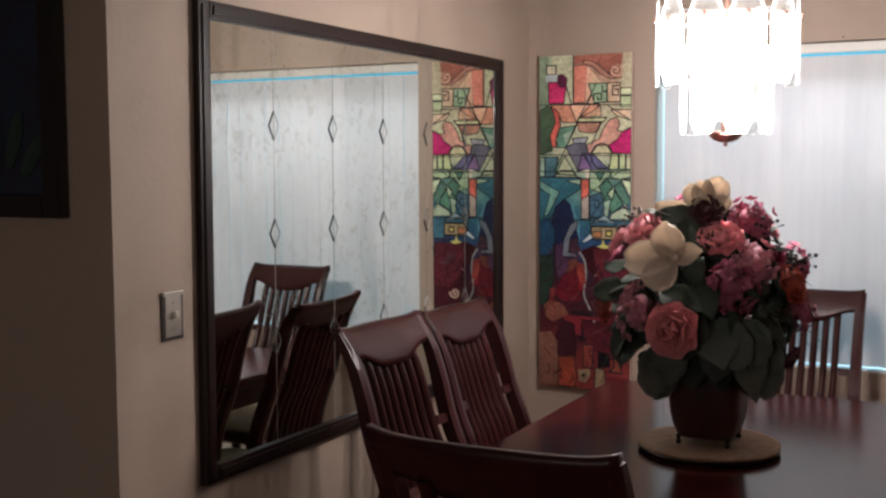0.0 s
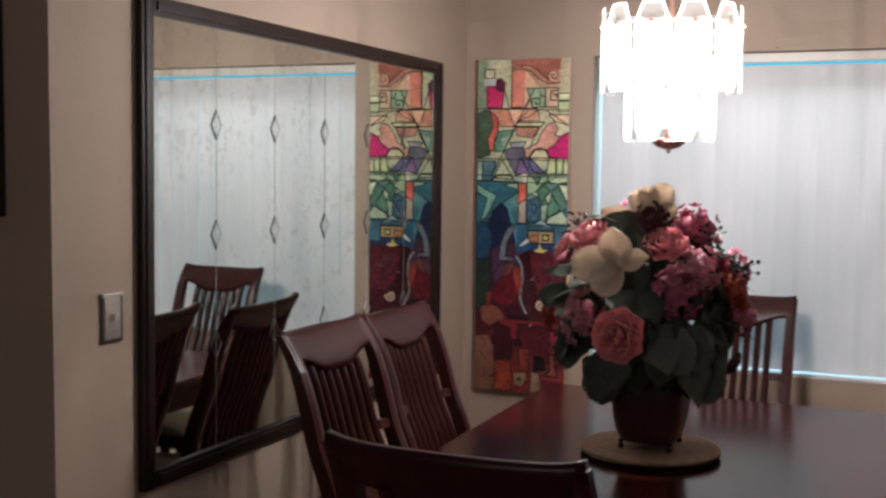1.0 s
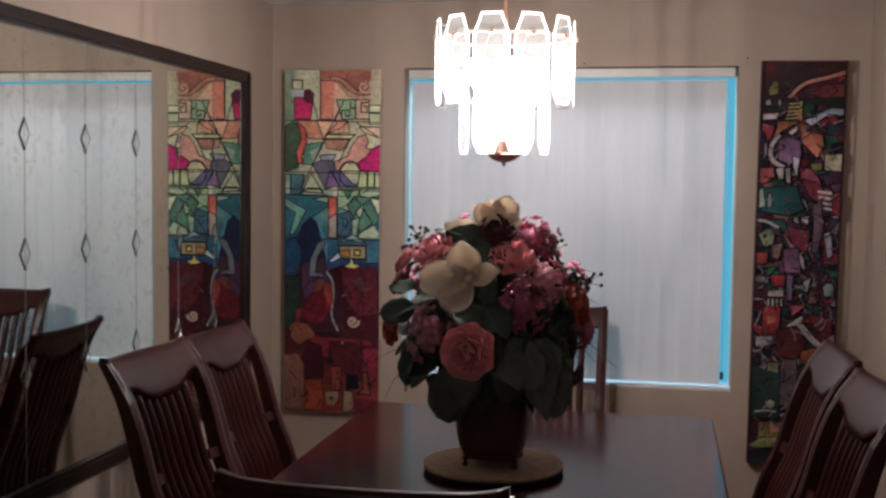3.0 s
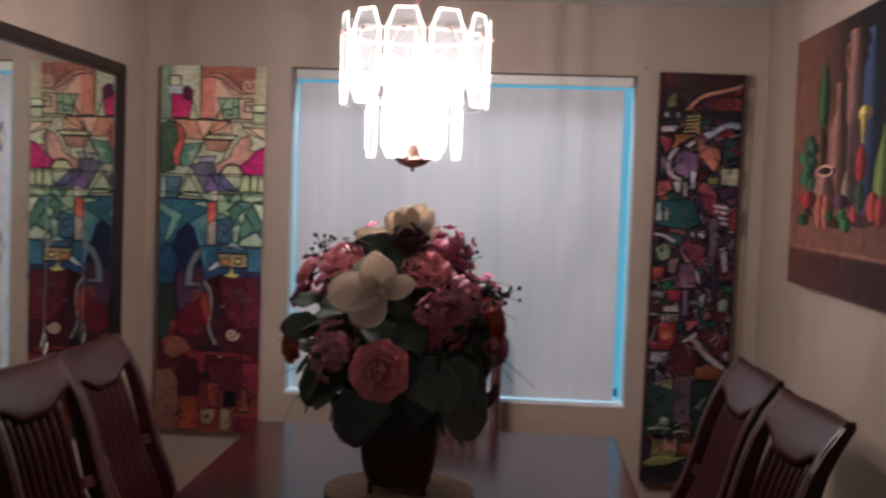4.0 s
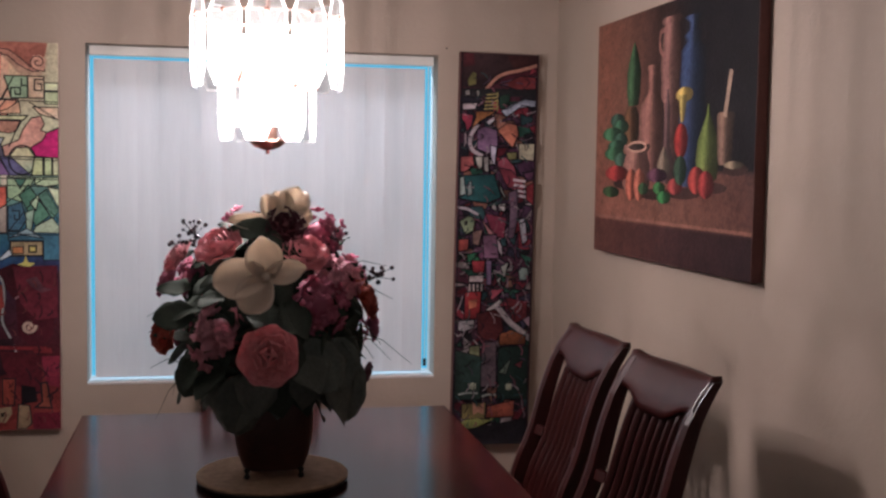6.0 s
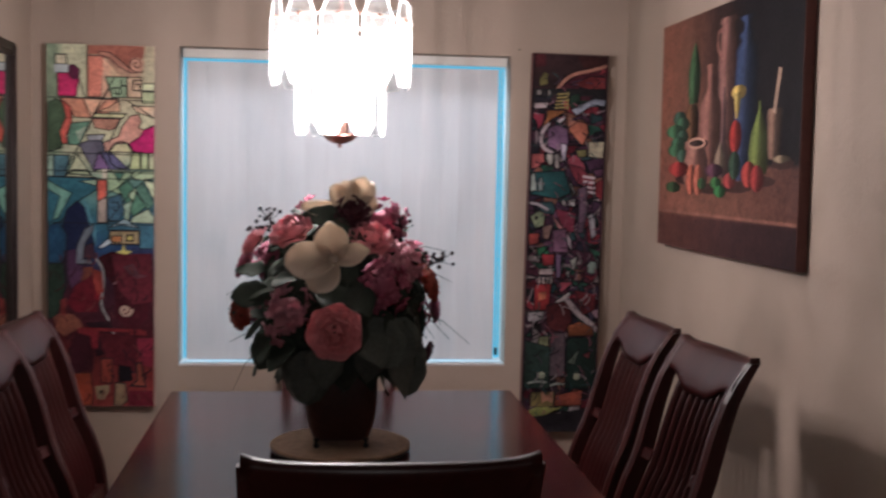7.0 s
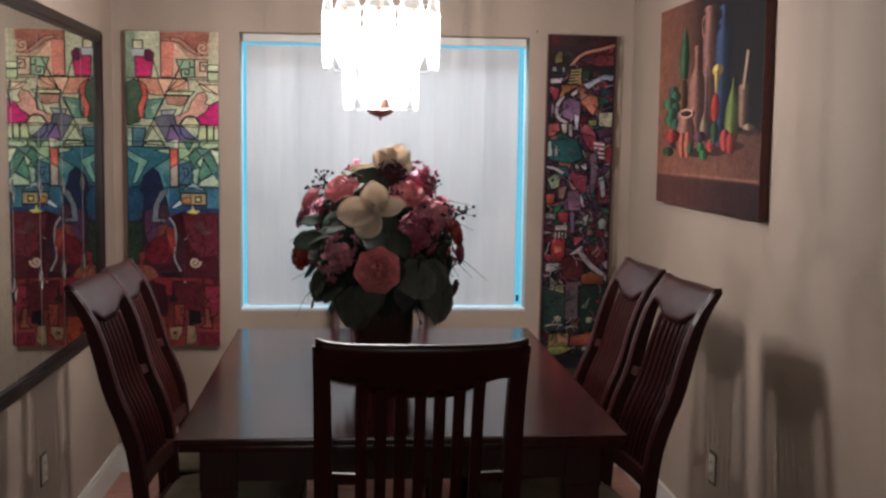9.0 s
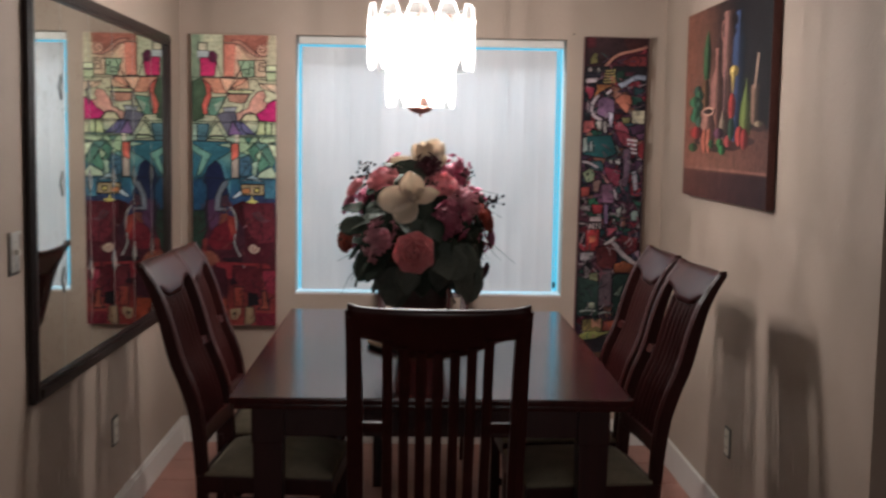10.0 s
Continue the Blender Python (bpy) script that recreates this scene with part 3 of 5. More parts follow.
# ---- table centre: turntable board, vase, flowers
FX, FY = 0.112, -1.592
BZ = 0.846
board = thing("cork_board", "round cork serving board with a dark rim", "board")
bm = lathe(bmesh.new(), [(0.02, 0.0), (0.196, 0.0), (0.2, 0.003), (0.2, 0.007), (0.197, 0.010), (0.02, 0.010)], FX, FY, BZ - 0.010, 64)
part("cork_top", bm, CORK, board)
part("dark_rim", lathe(bmesh.new(), [(0.03, 0), (0.194, 0.0), (0.200, 0.004), (0.198, 0.0065), (0.02, 0.0065)], FX, FY, BZ - 0.0175, 64), IRON, board, "dark rim and underside")
part("turning_foot", lathe(bmesh.new(), [(0.02, 0), (0.110, 0.0), (0.112, 0.003), (0.108, BZ - 0.0175 - TZ)], FX, FY, TZ, 32), IRON, board)



def squared(bm, profile, x, y, z, n=48, power=5.0):
    """A body of rounded square section from (half width, height) pairs."""
    rings = []
    for w, h in profile:
        ring = []
        for i in range(n):
            c, d = math.cos(math.tau * i / n), math.sin(math.tau * i / n)
            k = w / (abs(c) ** power + abs(d) ** power) ** (1 / power)
            ring.append(bm.verts.new((x + k * c, y + k * d, z + h)))
        rings.append(ring)
    for a, b in zip(rings, rings[1:]):
        for i in range(n):
            bm.faces.new((a[i], a[(i + 1) % n], b[(i + 1) % n], b[i]))
    bm.faces.new(rings[0][::-1])
    bm.faces.new(rings[-1])
    return bm


vase = thing("vase", "square brown clay vase with bellied sides on small ball feet", "vase")
part("bowl", squared(bmesh.new(), [(0.02, 0.020), (0.070, 0.020), (0.080, 0.028), (0.090, 0.055), (0.098, 0.090), (0.102, 0.13), (0.103, 0.17), (0.101, 0.205), (0.099, 0.222), (0.107, 0.235), (0.107, 0.245), (0.098, 0.246), (0.092, 0.226), (0.02, 0.20)], FX, FY, BZ), CLAY, vase, smooth=True)
for k in range(4):
    a = radians(45 + 90 * k)
    x, y = FX + 0.098 * math.cos(a), FY + 0.098 * math.sin(a)
    part("ball_foot", lathe(bmesh.new(), [(0.003, 0.0), (0.008, 0.003), (0.009, 0.009), (0.005, 0.015), (0.009, 0.026), (0.003, 0.03)], x, y, BZ, 10), IRON, vase, smooth=True)

flowers = thing("flower_arrangement", "full silk bouquet of roses, magnolias, hydrangea and leaves", "bouquet")
FC = Vector((FX, FY, 1.27))
RNG = random.Random(4)


def petal(bm, m, length, width, cup, curl, nu=6, nv=6):
    """One cupped petal along +y, thick enough to have two faces."""
    def f(u, v, d):
        s = (u - 0.5) * 2
        w = width * (math.sin(math.pi * (0.10 + 0.86 * v)) ** 0.6) * (0.78 + 0.32 * v)
        x = s * w * 0.5
        z = cup * (s * s) * width * 0.5 + curl * v * v * length + d
        return m @ Vector((x, v * length, z))
    return sheet(bm, nu, nv, lambda u, v: f(u, v, 0.0007), lambda u, v: f(u, v, -0.0007))


def facing(place, out, spin=0.0):
    """A pose whose z axis points out of the bouquet."""
    return Matrix.Translation(place) @ Vector(out).to_track_quat("Z", "Y").to_matrix().to_4x4() @ Matrix.Rotation(spin, 4, "Z")


def rose(name, place, out, r, material, label, rings=5):
    m = facing(place, out, RNG.uniform(0, 6))
    bm = bmesh.new()
    for ring in range(rings):
        t = ring / (rings - 1)
        n = (3, 4, 5, 6, 7, 8)[ring]
        for k in range(n):
            a = math.tau * (k + 0.5 * (ring % 2)) / n + RNG.uniform(-0.15, 0.15)
            tilt = radians(80 - 62 * t + RNG.uniform(-6, 6))
            pm = m @ Matrix.Rotation(a, 4, "Z") @ Matrix.Translation((0, r * (0.05 + 0.28 * t), -0.1 * r)) @ Matrix.Rotation(tilt, 4, "X")
            petal(bm, pm, r * (0.60 + 0.14 * t), r * (0.62 + 0.60 * t), 0.62 - 0.22 * t, -0.20 * t + 0.12, 6, 5)
    return part(name, bm, material, flowers, label, smooth=True)


def open_magnolia(place, out, blades):
    """A loose bloom; each petal by its angle, length, width and rise."""
    m = facing(place, out, 0.0)
    bm = bmesh.new()
    bmesh.ops.create_uvsphere(bm, u_segments=10, v_segments=8, radius=0.013, matrix=m @ Matrix.Translation((0, 0, 0.008)))
    core = part("magnolia", bm, CREAM, flowers, "large cream magnolia bloom", smooth=True)
    for a, length, width, rise in blades:
        pm = m @ Matrix.Rotation(radians(a), 4, "Z") @ Matrix.Translation((0, 0.006, 0)) @ Matrix.Rotation(radians(rise), 4, "X")
        part("petal", petal(bmesh.new(), pm, length, width, 0.55, 0.10, 8, 8), CREAM, core, smooth=True)


def hydrangea(place, r, material, label, n=46, size=0.019):
    bm = bmesh.new()
    bmesh.ops.create_icosphere(bm, subdivisions=2, radius=r * 0.62, matrix=Matrix.Translation(place))
    for k in range(n):
        d = Vector((RNG.gauss(0, 1), RNG.gauss(0, 1), RNG.gauss(0, 1))).normalized()
        m = facing(Vector(place) + d * r * RNG.uniform(0.68, 1.22), d, RNG.uniform(0, 6))
        for q in range(4):
            pm = m @ Matrix.Rotation(math.tau * q / 4, 4, "Z") @ Matrix.Rotation(radians(15), 4, "X")
            petal(bm, pm, size, size * 0.95, 0.3, 0.1, 2, 2)
    return part("hydrangea", bm, material, flowers, label, smooth=True)


def leaf(place, way, up, length, width, material, droop=0.35, blunt=0.8):
    y = Vector(way).normalized()
    x = y.cross(Vector(up)).normalized()
    z = x.cross(y)
    m = Matrix.Translation(place) @ Matrix((x, y, z)).transposed().to_4x4()
    bm = bmesh.new()

    def f(u, v, d):
        s = (u - 0.5) * 2
        w = width * (math.sin(math.pi * min(1, v * 0.97 + 0.03)) ** blunt) * (1.25 - 0.6 * v if blunt > 0.7 else 1) * (1 + 0.06 * math.sin(17 * v + 3 * s))
        return m @ Vector((s * w * 0.5, v * length, 0.12 * width * s * s * (1 - v) - droop * v * v * length + d + 0.004 * math.sin(9 * v) * s))
    sheet(bm, 6, 10, lambda u, v: f(u, v, 0.0006), lambda u, v: f(u, v, -0.0006))
    return part("leaf", bm, material, flowers, smooth=True)


def sprig(start, tip, n=16, spread=0.045):
    bm = bmesh.new()
    s, t = Vector(start), Vector(tip)
    mid = (s + t) / 2 + Vector((0, 0, 0.015))
    tube(bm, [s, mid, t], 0.0018, 5)
    for k in range(n):
        p = mid.lerp(t, RNG.uniform(0.2, 1)) + Vector((RNG.uniform(-1, 1), RNG.uniform(-1, 1), RNG.uniform(-0.5, 1))) * spread
        tube(bm, [mid.lerp(t, 0.55), p], 0.0009, 4)
        bmesh.ops.create_icosphere(bm, subdivisions=1, radius=RNG.uniform(0.0045, 0.0075), matrix=Matrix.Translation(p))
    return part("berry_sprig", bm, BERRY, flowers, "thin sprig with dark berries", smooth=True)


def around(az, el, k=1.0):
    """A place on the bouquet's rounded outline; az 0 faces the open end of the table."""
    a, e = radians(az), radians(el)
    d = Vector((math.sin(a) * math.cos(e), -math.cos(a) * math.cos(e), math.sin(e)))
    return FC + Vector((d.x * 0.255, d.y * 0.26, d.z * 0.25)) * k, d


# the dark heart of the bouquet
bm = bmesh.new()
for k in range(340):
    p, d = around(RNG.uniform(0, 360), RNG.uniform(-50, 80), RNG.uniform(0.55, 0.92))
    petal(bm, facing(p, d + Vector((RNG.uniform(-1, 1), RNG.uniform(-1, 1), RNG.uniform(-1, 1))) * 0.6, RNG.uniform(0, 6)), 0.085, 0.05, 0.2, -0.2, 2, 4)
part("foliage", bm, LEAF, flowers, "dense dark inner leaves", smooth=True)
bm = bmesh.new()
for k in range(14):
    p, d = around(RNG.uniform(0, 360), RNG.uniform(-20, 70), 0.6)
    tube(bm, [(FX + RNG.uniform(-0.04, 0.04), FY + RNG.uniform(-0.04, 0.04), 1.02), p], 0.003, 5)
part("stem_bundle", bm, STEM, flowers)

PINKM = translucent("pale_pink_petal", (0.62, 0.28, 0.34), 0.35, (0.60, 0.25, 0.31), 0.6)


def grass(a, b):
    a, b = Vector(a), Vector(b)
    mid = (a + b) / 2 + Vector((0, 0, 0.018))
    return part("grass_blade", tube(bmesh.new(), [a.lerp(FC, 0.3), a, mid, b], lambda t: 0.0022 - 0.0016 * t, 4), STEM, flowers)


open_magnolia((0.081, -1.855, 1.392), (-0.05, -1, 0.22), ((8, 0.106, 0.098, 32), (98, 0.124, 0.108, 10), (150, 0.096, 0.100, 4), (278, 0.116, 0.064, 34)))
open_magnolia((0.125, -1.715, 1.512), (0.02, -0.93, 0.36), ((92, 0.132, 0.050, 12), (40, 0.082, 0.066, 22), (4, 0.078, 0.072, 12), (-34, 0.094, 0.088, 8), (-78, 0.076, 0.066, 12), (24, 0.052, 0.046, 55), (-22, 0.046, 0.042, 52)))
leaf((-0.022, -1.76, 1.229), (-0.096, -0.02, -0.028), (-0.182, -0.178, 0.3), 0.102, 0.09, LEAF, 0.15)
leaf((-0.053, -1.72, 1.255), (-0.114, 0.02, -0.081), (-0.222, -0.118, 0.3), 0.141, 0.09, LEAF, 0.15)
leaf((-0.021, -1.76, 1.168), (-0.073, -0.04, -0.07), (-0.17, -0.188, 0.3), 0.109, 0.1, LEAF, 0.15)
leaf((-0.1, -1.7, 1.345), (-0.087, 0.04, 0.012), (-0.256, -0.088, 0.3), 0.097, 0.07, LEAF, 0.15)
leaf((0.062, -1.8, 1.159), (0.001, -0.03, -0.116), (-0.05, -0.223, 0.3), 0.120, 0.11, LEAFGREY, 0.05)
leaf((0.19, -1.8, 1.175), (-0.014, 0.0, -0.123), (0.071, -0.208, 0.3), 0.124, 0.1, LEAFGREY, 0.05)
leaf((0.282, -1.7, 1.16), (0.053, 0.04, -0.103), (0.196, -0.088, 0.3), 0.123, 0.1, LEAF, 0.15)
leaf((0.157, -1.84, 1.241), (-0.059, -0.02, -0.117), (0.016, -0.258, 0.3), 0.133, 0.09, LEAF, 0.15)
rose("rose", (0.367, -1.62, 1.237), (0.255, -0.028, 0.017), 0.04, MAUVE, "mauve rose")
rose("rose", (-0.027, -1.77, 1.455), (-0.139, -0.178, 0.235), 0.062, PINK, "ruffled pink rose")
rose("rose", (0.18, -1.77, 1.438), (0.068, -0.178, 0.218), 0.062, PINK, "ruffled pink rose")
rose("rose", (0.086, -1.88, 1.205), (-0.03, -0.278, 0.03), 0.074, CORAL, "large open coral rose")
rose("rose", (0.341, -1.66, 1.314), (0.229, -0.068, 0.094), 0.058, RUST, "deep coral rose")
rose("rose", (-0.126, -1.66, 1.423), (-0.238, -0.068, 0.203), 0.048, PINK, "dusky pink rose")
rose("rose", (-0.160, -1.69, 1.230), (-0.20, -0.16, 0.03), 0.046, RUST, "rust orange rose")
rose("rose", (0.133, -1.735, 1.508), (0.03, -0.25, 0.18), 0.052, PLUM, "dark plum bloom")
rose("rose", (-0.151, -1.6, 1.36), (-0.263, -0.008, 0.14), 0.05, MAUVE, "mauve rose")
rose("rose", (0.345, -1.66, 1.119), (0.233, -0.068, -0.101), 0.034, PLUM, "round plum bud")
hydrangea((0.226, -1.63, 1.483), 0.055, MAUVE, "plum red hydrangea cluster")
hydrangea((0.262, -1.75, 1.372), 0.052, PINKM, "pink hydrangea cluster", 32, 0.024)
hydrangea((0.218, -1.79, 1.316), 0.056, MAUVE, "mauve hydrangea cluster", 40, 0.024)
hydrangea((-0.026, -1.80, 1.258), 0.048, PINKM, "pink hydrangea cluster", 24, 0.025)
hydrangea((-0.050, -1.78, 1.212), 0.042, PINKM, "pink hydrangea cluster", 18, 0.023)
hydrangea((0.036, -1.55, 1.487), 0.05, MAUVE, "mauve hydrangea cluster")
leaf((0.051, -1.72, 1.48), (-0.076, -0.04, 0.046), (-0.099, -0.148, 0.3), 0.097, 0.07, LEAF, 0.15)
leaf((0.119, -1.74, 1.482), (0.035, -0.1, -0.062), (0.025, -0.198, 0.3), 0.123, 0.07, LEAF, 0.15)
leaf((0.082, -1.68, 1.533), (-0.084, -0.06, -0.027), (-0.072, -0.118, 0.3), 0.107, 0.06, LEAF, 0.15)
leaf((0.04, -1.76, 1.138), (-0.032, -0.04, -0.134), (-0.088, -0.188, 0.3), 0.143, 0.13, LEAFGREY, 0.05)
leaf((0.1, -1.78, 1.126), (0.023, -0.04, -0.085), (-0.001, -0.208, 0.3), 0.097, 0.1, LEAF, 0.05)
leaf((-0.021, -1.74, 1.119), (-0.011, 0.0, -0.093), (-0.138, -0.148, 0.3), 0.094, 0.1, LEAFGREY, 0.05)
leaf((0.237, -1.76, 1.2), (0.052, -0.02, -0.195), (0.151, -0.178, 0.3), 0.203, 0.12, LEAFGREY, 0.05)
leaf((0.159, -1.8, 1.22), (0.058, -0.06, -0.111), (0.076, -0.238, 0.3), 0.139, 0.13, LEAFGREY, 0.1)
leaf((0.304, -1.7, 1.223), (0.011, 0.0, -0.19), (0.198, -0.108, 0.3), 0.190, 0.1, LEAFGREY, 0.05)
leaf((-0.053, -1.74, 1.319), (-0.105, 0.0, -0.032), (-0.218, -0.148, 0.3), 0.110, 0.08, LEAF, 0.15)
leaf((-0.067, -1.74, 1.196), (-0.059, -0.02, -0.089), (-0.209, -0.158, 0.3), 0.109, 0.09, LEAF, 0.15)
leaf((-0.099, -1.7, 1.221), (-0.089, 0.0, 0.023), (-0.256, -0.108, 0.3), 0.092, 0.05, LEAF, 0.15)
leaf((-0.084, -1.68, 1.14), (-0.062, 0.02, -0.082), (-0.227, -0.078, 0.3), 0.105, 0.08, LEAFGREY, 0.15)
leaf((0.038, -1.83, 1.299), (0.117, -0.04, -0.032), (-0.016, -0.258, 0.3), 0.128, 0.1, LEAF, 0.15)
leaf((0.127, -1.8, 1.326), (0.058, -0.06, -0.082), (0.044, -0.238, 0.3), 0.117, 0.09, LEAF, 0.15)
leaf((-0.023, -1.78, 1.338), (-0.058, -0.04, -0.011), (-0.164, -0.208, 0.3), 0.071, 0.07, LEAF, 0.15)
leaf((0.254, -1.74, 1.228), (0.096, 0.02, -0.049), (0.19, -0.138, 0.3), 0.110, 0.09, LEAF, 0.15)
leaf((0.097, -1.82, 1.298), (-0.03, -0.05, -0.054), (-0.03, -0.253, 0.3), 0.079, 0.08, LEAF, 0.15)
leaf((0.196, -1.7, 1.097), (0.052, 0.04, -0.104), (0.11, -0.088, 0.3), 0.123, 0.09, LEAF, 0.05)
leaf((0.041, -1.62, 1.083), (-0.063, 0.06, -0.109), (-0.103, 0.002, 0.3), 0.139, 0.09, LEAF, 0.05)
leaf((0.245, -1.6, 1.404), (0.091, 0.02, 0.008), (0.178, 0.002, 0.3), 0.094, 0.05, LEAF, 0.15)
leaf((0.243, -1.62, 1.438), (0.065, 0.02, 0.044), (0.163, -0.018, 0.3), 0.081, 0.03, LEAF, 0.15)
leaf((-0.089, -1.6, 1.432), (-0.095, 0.02, -0.05), (-0.248, 0.002, 0.3), 0.109, 0.06, LEAF, 0.15)
leaf((0.105, -1.745, 1.500), (-0.115, -0.03, 0.004), (-0.05, -0.9, 0.35), 0.118, 0.062, LEAF, 0.05)
leaf((0.100, -1.765, 1.498), (-0.01, -0.03, -0.11), (0.0, -0.9, 0.2), 0.115, 0.075, LEAF, 0.05)
# broad drooping leaves round the vase's mouth
leaf((0.018, -1.775, 1.140), (0.0, -0.02, -0.15), (0.0, -1.0, 0.1), 0.148, 0.118, LEAFGREY, 0.02, 0.45)
leaf((0.175, -1.80, 1.225), (0.075, -0.02, -0.11), (0.1, -1.0, 0.2), 0.150, 0.120, LEAFGREY, 0.04, 0.5)
leaf((0.262, -1.765, 1.230), (0.012, -0.01, -0.13), (0.15, -1.0, 0.2), 0.135, 0.105, LEAFGREY, 0.04, 0.5)
leaf((0.302, -1.715, 1.175), (-0.006, -0.01, -0.17), (0.15, -1.0, 0.1), 0.172, 0.090, LEAFGREY, 0.02, 0.5)
leaf((-0.088, -1.735, 1.292), (-0.098, 0.0, -0.012), (-0.15, -0.9, 0.4), 0.105, 0.078, LEAF, 0.05, 0.6)
leaf((-0.070, -1.745, 1.205), (-0.045, 0.0, -0.125), (-0.15, -1.0, 0.1), 0.132, 0.088, LEAF, 0.04, 0.6)
sprig((-0.04, -1.68, 1.422), (-0.103, -1.66, 1.49), 18, 0.04)
sprig((0.312, -1.68, 1.332), (0.39, -1.68, 1.377), 16, 0.032)
sprig((0.241, -1.66, 1.424), (0.276, -1.64, 1.479), 18, 0.03)
sprig((-0.056, -1.66, 1.436), (-0.142, -1.64, 1.449), 12, 0.03)
grass((0.312, -1.7, 1.239), (0.461, -1.72, 1.151))
grass((0.304, -1.7, 1.231), (0.406, -1.72, 1.163))
grass((0.311, -1.7, 1.255), (0.381, -1.72, 1.203))
grass((0.296, -1.7, 1.223), (0.363, -1.72, 1.166))
grass((0.27, -1.7, 1.396), (0.393, -1.72, 1.407))
grass((-0.138, -1.7, 1.283), (-0.205, -1.72, 1.282))
grass((-0.145, -1.7, 1.244), (-0.201, -1.72, 1.242))
grass((-0.121, -1.7, 1.128), (-0.185, -1.72, 1.022))
grass((-0.129, -1.7, 1.112), (-0.143, -1.72, 1.084))
grass((-0.114, -1.7, 1.159), (-0.196, -1.72, 1.154))
grass((0.254, -1.7, 1.364), (0.41, -1.72, 1.321))
# the side towards the window
for az in range(110, 251, 35):
    for el in (-12, 22, 55):
        p, d = around(az + RNG.uniform(-8, 8), el, 0.92)
        if (az + el) % 2:
            rose("rose", p, d, 0.055, PINK if el > 20 else RUST, "ruffled pink rose" if el > 20 else "deep coral rose")
        else:
            hydrangea(p, 0.05, MAUVE, "mauve hydrangea cluster")
for az in range(0, 360, 24):
    p, d = around(az, -48, 0.75)
    leaf(p, (d.x, d.y, -0.9), (d.x, d.y, 0.4), 0.12, 0.085, LEAF if az % 48 else LEAFGREY, 0.1)


# ---- paintings
class Painting:
    """A stretched canvas with brushed shapes; its own plane is x across and y down, in shares of its size."""

    def __init__(self, name, label, width, height, m, edge, depth=0.032):
        self.ob = thing(name, label, "painting")
        self.ob.matrix_basis = m
        self.w, self.h, self.k = width, height, 0
        part("canvas", boxed(0, width, -height, 0, -depth, 0, bevel=0.004), edge, self.ob, "stretched canvas body")
        self.bm = bmesh.new()
        self.col = self.bm.loops.layers.float_color.new("paint")

    def at(self, x, y):
        return Vector((0.002 + min(1, max(0, x)) * (self.w - 0.004), -0.002 - min(1, max(0, y)) * (self.h - 0.004), 0.0006 + self.k * 0.000016))

    def face(self, pts, color, wobble=0.0):
        vs = [self.bm.verts.new(self.at(x, y)) for x, y in pts]
        f = self.bm.faces.new(vs)
        for i, lp in enumerate(f.loops):
            c = color(*pts[i]) if callable(color) else color
            j = 1 + wobble * math.sin(7.3 * i + self.k)
            lp[self.col] = (c[0] * j, c[1] * j, c[2] * j, 1)
        self.k += 1

    def ground(self, f, nx=12, ny=30):
        for i in range(nx):
            for j in range(ny):
                self.face([(i / nx, j / ny), (i / nx, (j + 1) / ny), ((i + 1) / nx, (j + 1) / ny), ((i + 1) / nx, j / ny)], f)
                self.k -= 1
        self.k = 1

    def line(self, pts, width, color=(0.012, 0.012, 0.016)):
        """A brushed stroke; width in metres."""
        P = [Vector((x * self.w, y * self.h)) for x, y in pts]
        for a, b in zip(P, P[1:]):
            d = (b - a)
            if d.length < 1e-6:
                continue
            n = Vector((-d.y, d.x)).normalized() * width / 2
            e = d.normalized() * width * 0.4
            q = [a + n - e, a - n - e, b - n + e, b + n + e]
            self.face([(v.x / self.w, v.y / self.h) for v in q], color)
            self.k -= 0.75
        self.k += 0.5

    def done(self):
        p = part("painted_face", self.bm, PAINT, self.ob, "painted canvas face")
        return p


def curve(pts, n=8):
    """A smooth line through points."""
    out = []
    for i in range(len(pts) - 1):
        p0, p1, p2, p3 = pts[max(i - 1, 0)], pts[i], pts[i + 1], pts[min(i + 2, len(pts) - 1)]
        for k in range(n):
            t = k / n
            out.append(tuple(0.5 * (2 * b + (c - a) * t + (2 * a - 5 * b + 4 * c - d) * t * t + (3 * b - a - 3 * c + d) * t ** 3) for a, b, c, d in zip(p0, p1, p2, p3)))
    return out + [pts[-1]]


def spiral(cx, cy, r, turns, asp, start=0.0, n=36):
    return [(cx + r * (1 - 0.85 * k / n) * math.cos(start + math.tau * turns * k / n), cy + asp * r * (1 - 0.85 * k / n) * math.sin(start + math.tau * turns * k / n)) for k in range(n + 1)]


def blend(stops, t):
    """A colour from (place, r, g, b) stops."""
    for a, b in zip(stops, stops[1:]):
        if t <= b[0]:
            s = (t - a[0]) / (b[0] - a[0])
            s = min(1, max(0, s))
            return tuple(p + (q - p) * s for p, q in zip(a[1:], b[1:]))
    return stops[-1][1:]


# tall cubist canvas between mirror and window
lp = Painting("cubist_painting", "tall abstract canvas, pale green above, teal, dark red below", 0.432, 1.492, Matrix.Translation((-1.052, -0.034, 2.115)) @ pose(0, 0, 0, 90, 0, 0.0), CANVASEDGE_LIGHT)
LPS = ((0.0, 0.50, 0.52, 0.36), (0.30, 0.50, 0.50, 0.34), (0.36, 0.16, 0.30, 0.24), (0.46, 0.03, 0.13, 0.18), (0.56, 0.02, 0.05, 0.14), (0.62, 0.035, 0.012, 0.024), (0.82, 0.055, 0.009, 0.013), (0.90, 0.14, 0.022, 0.022), (1.0, 0.20, 0.034, 0.03))


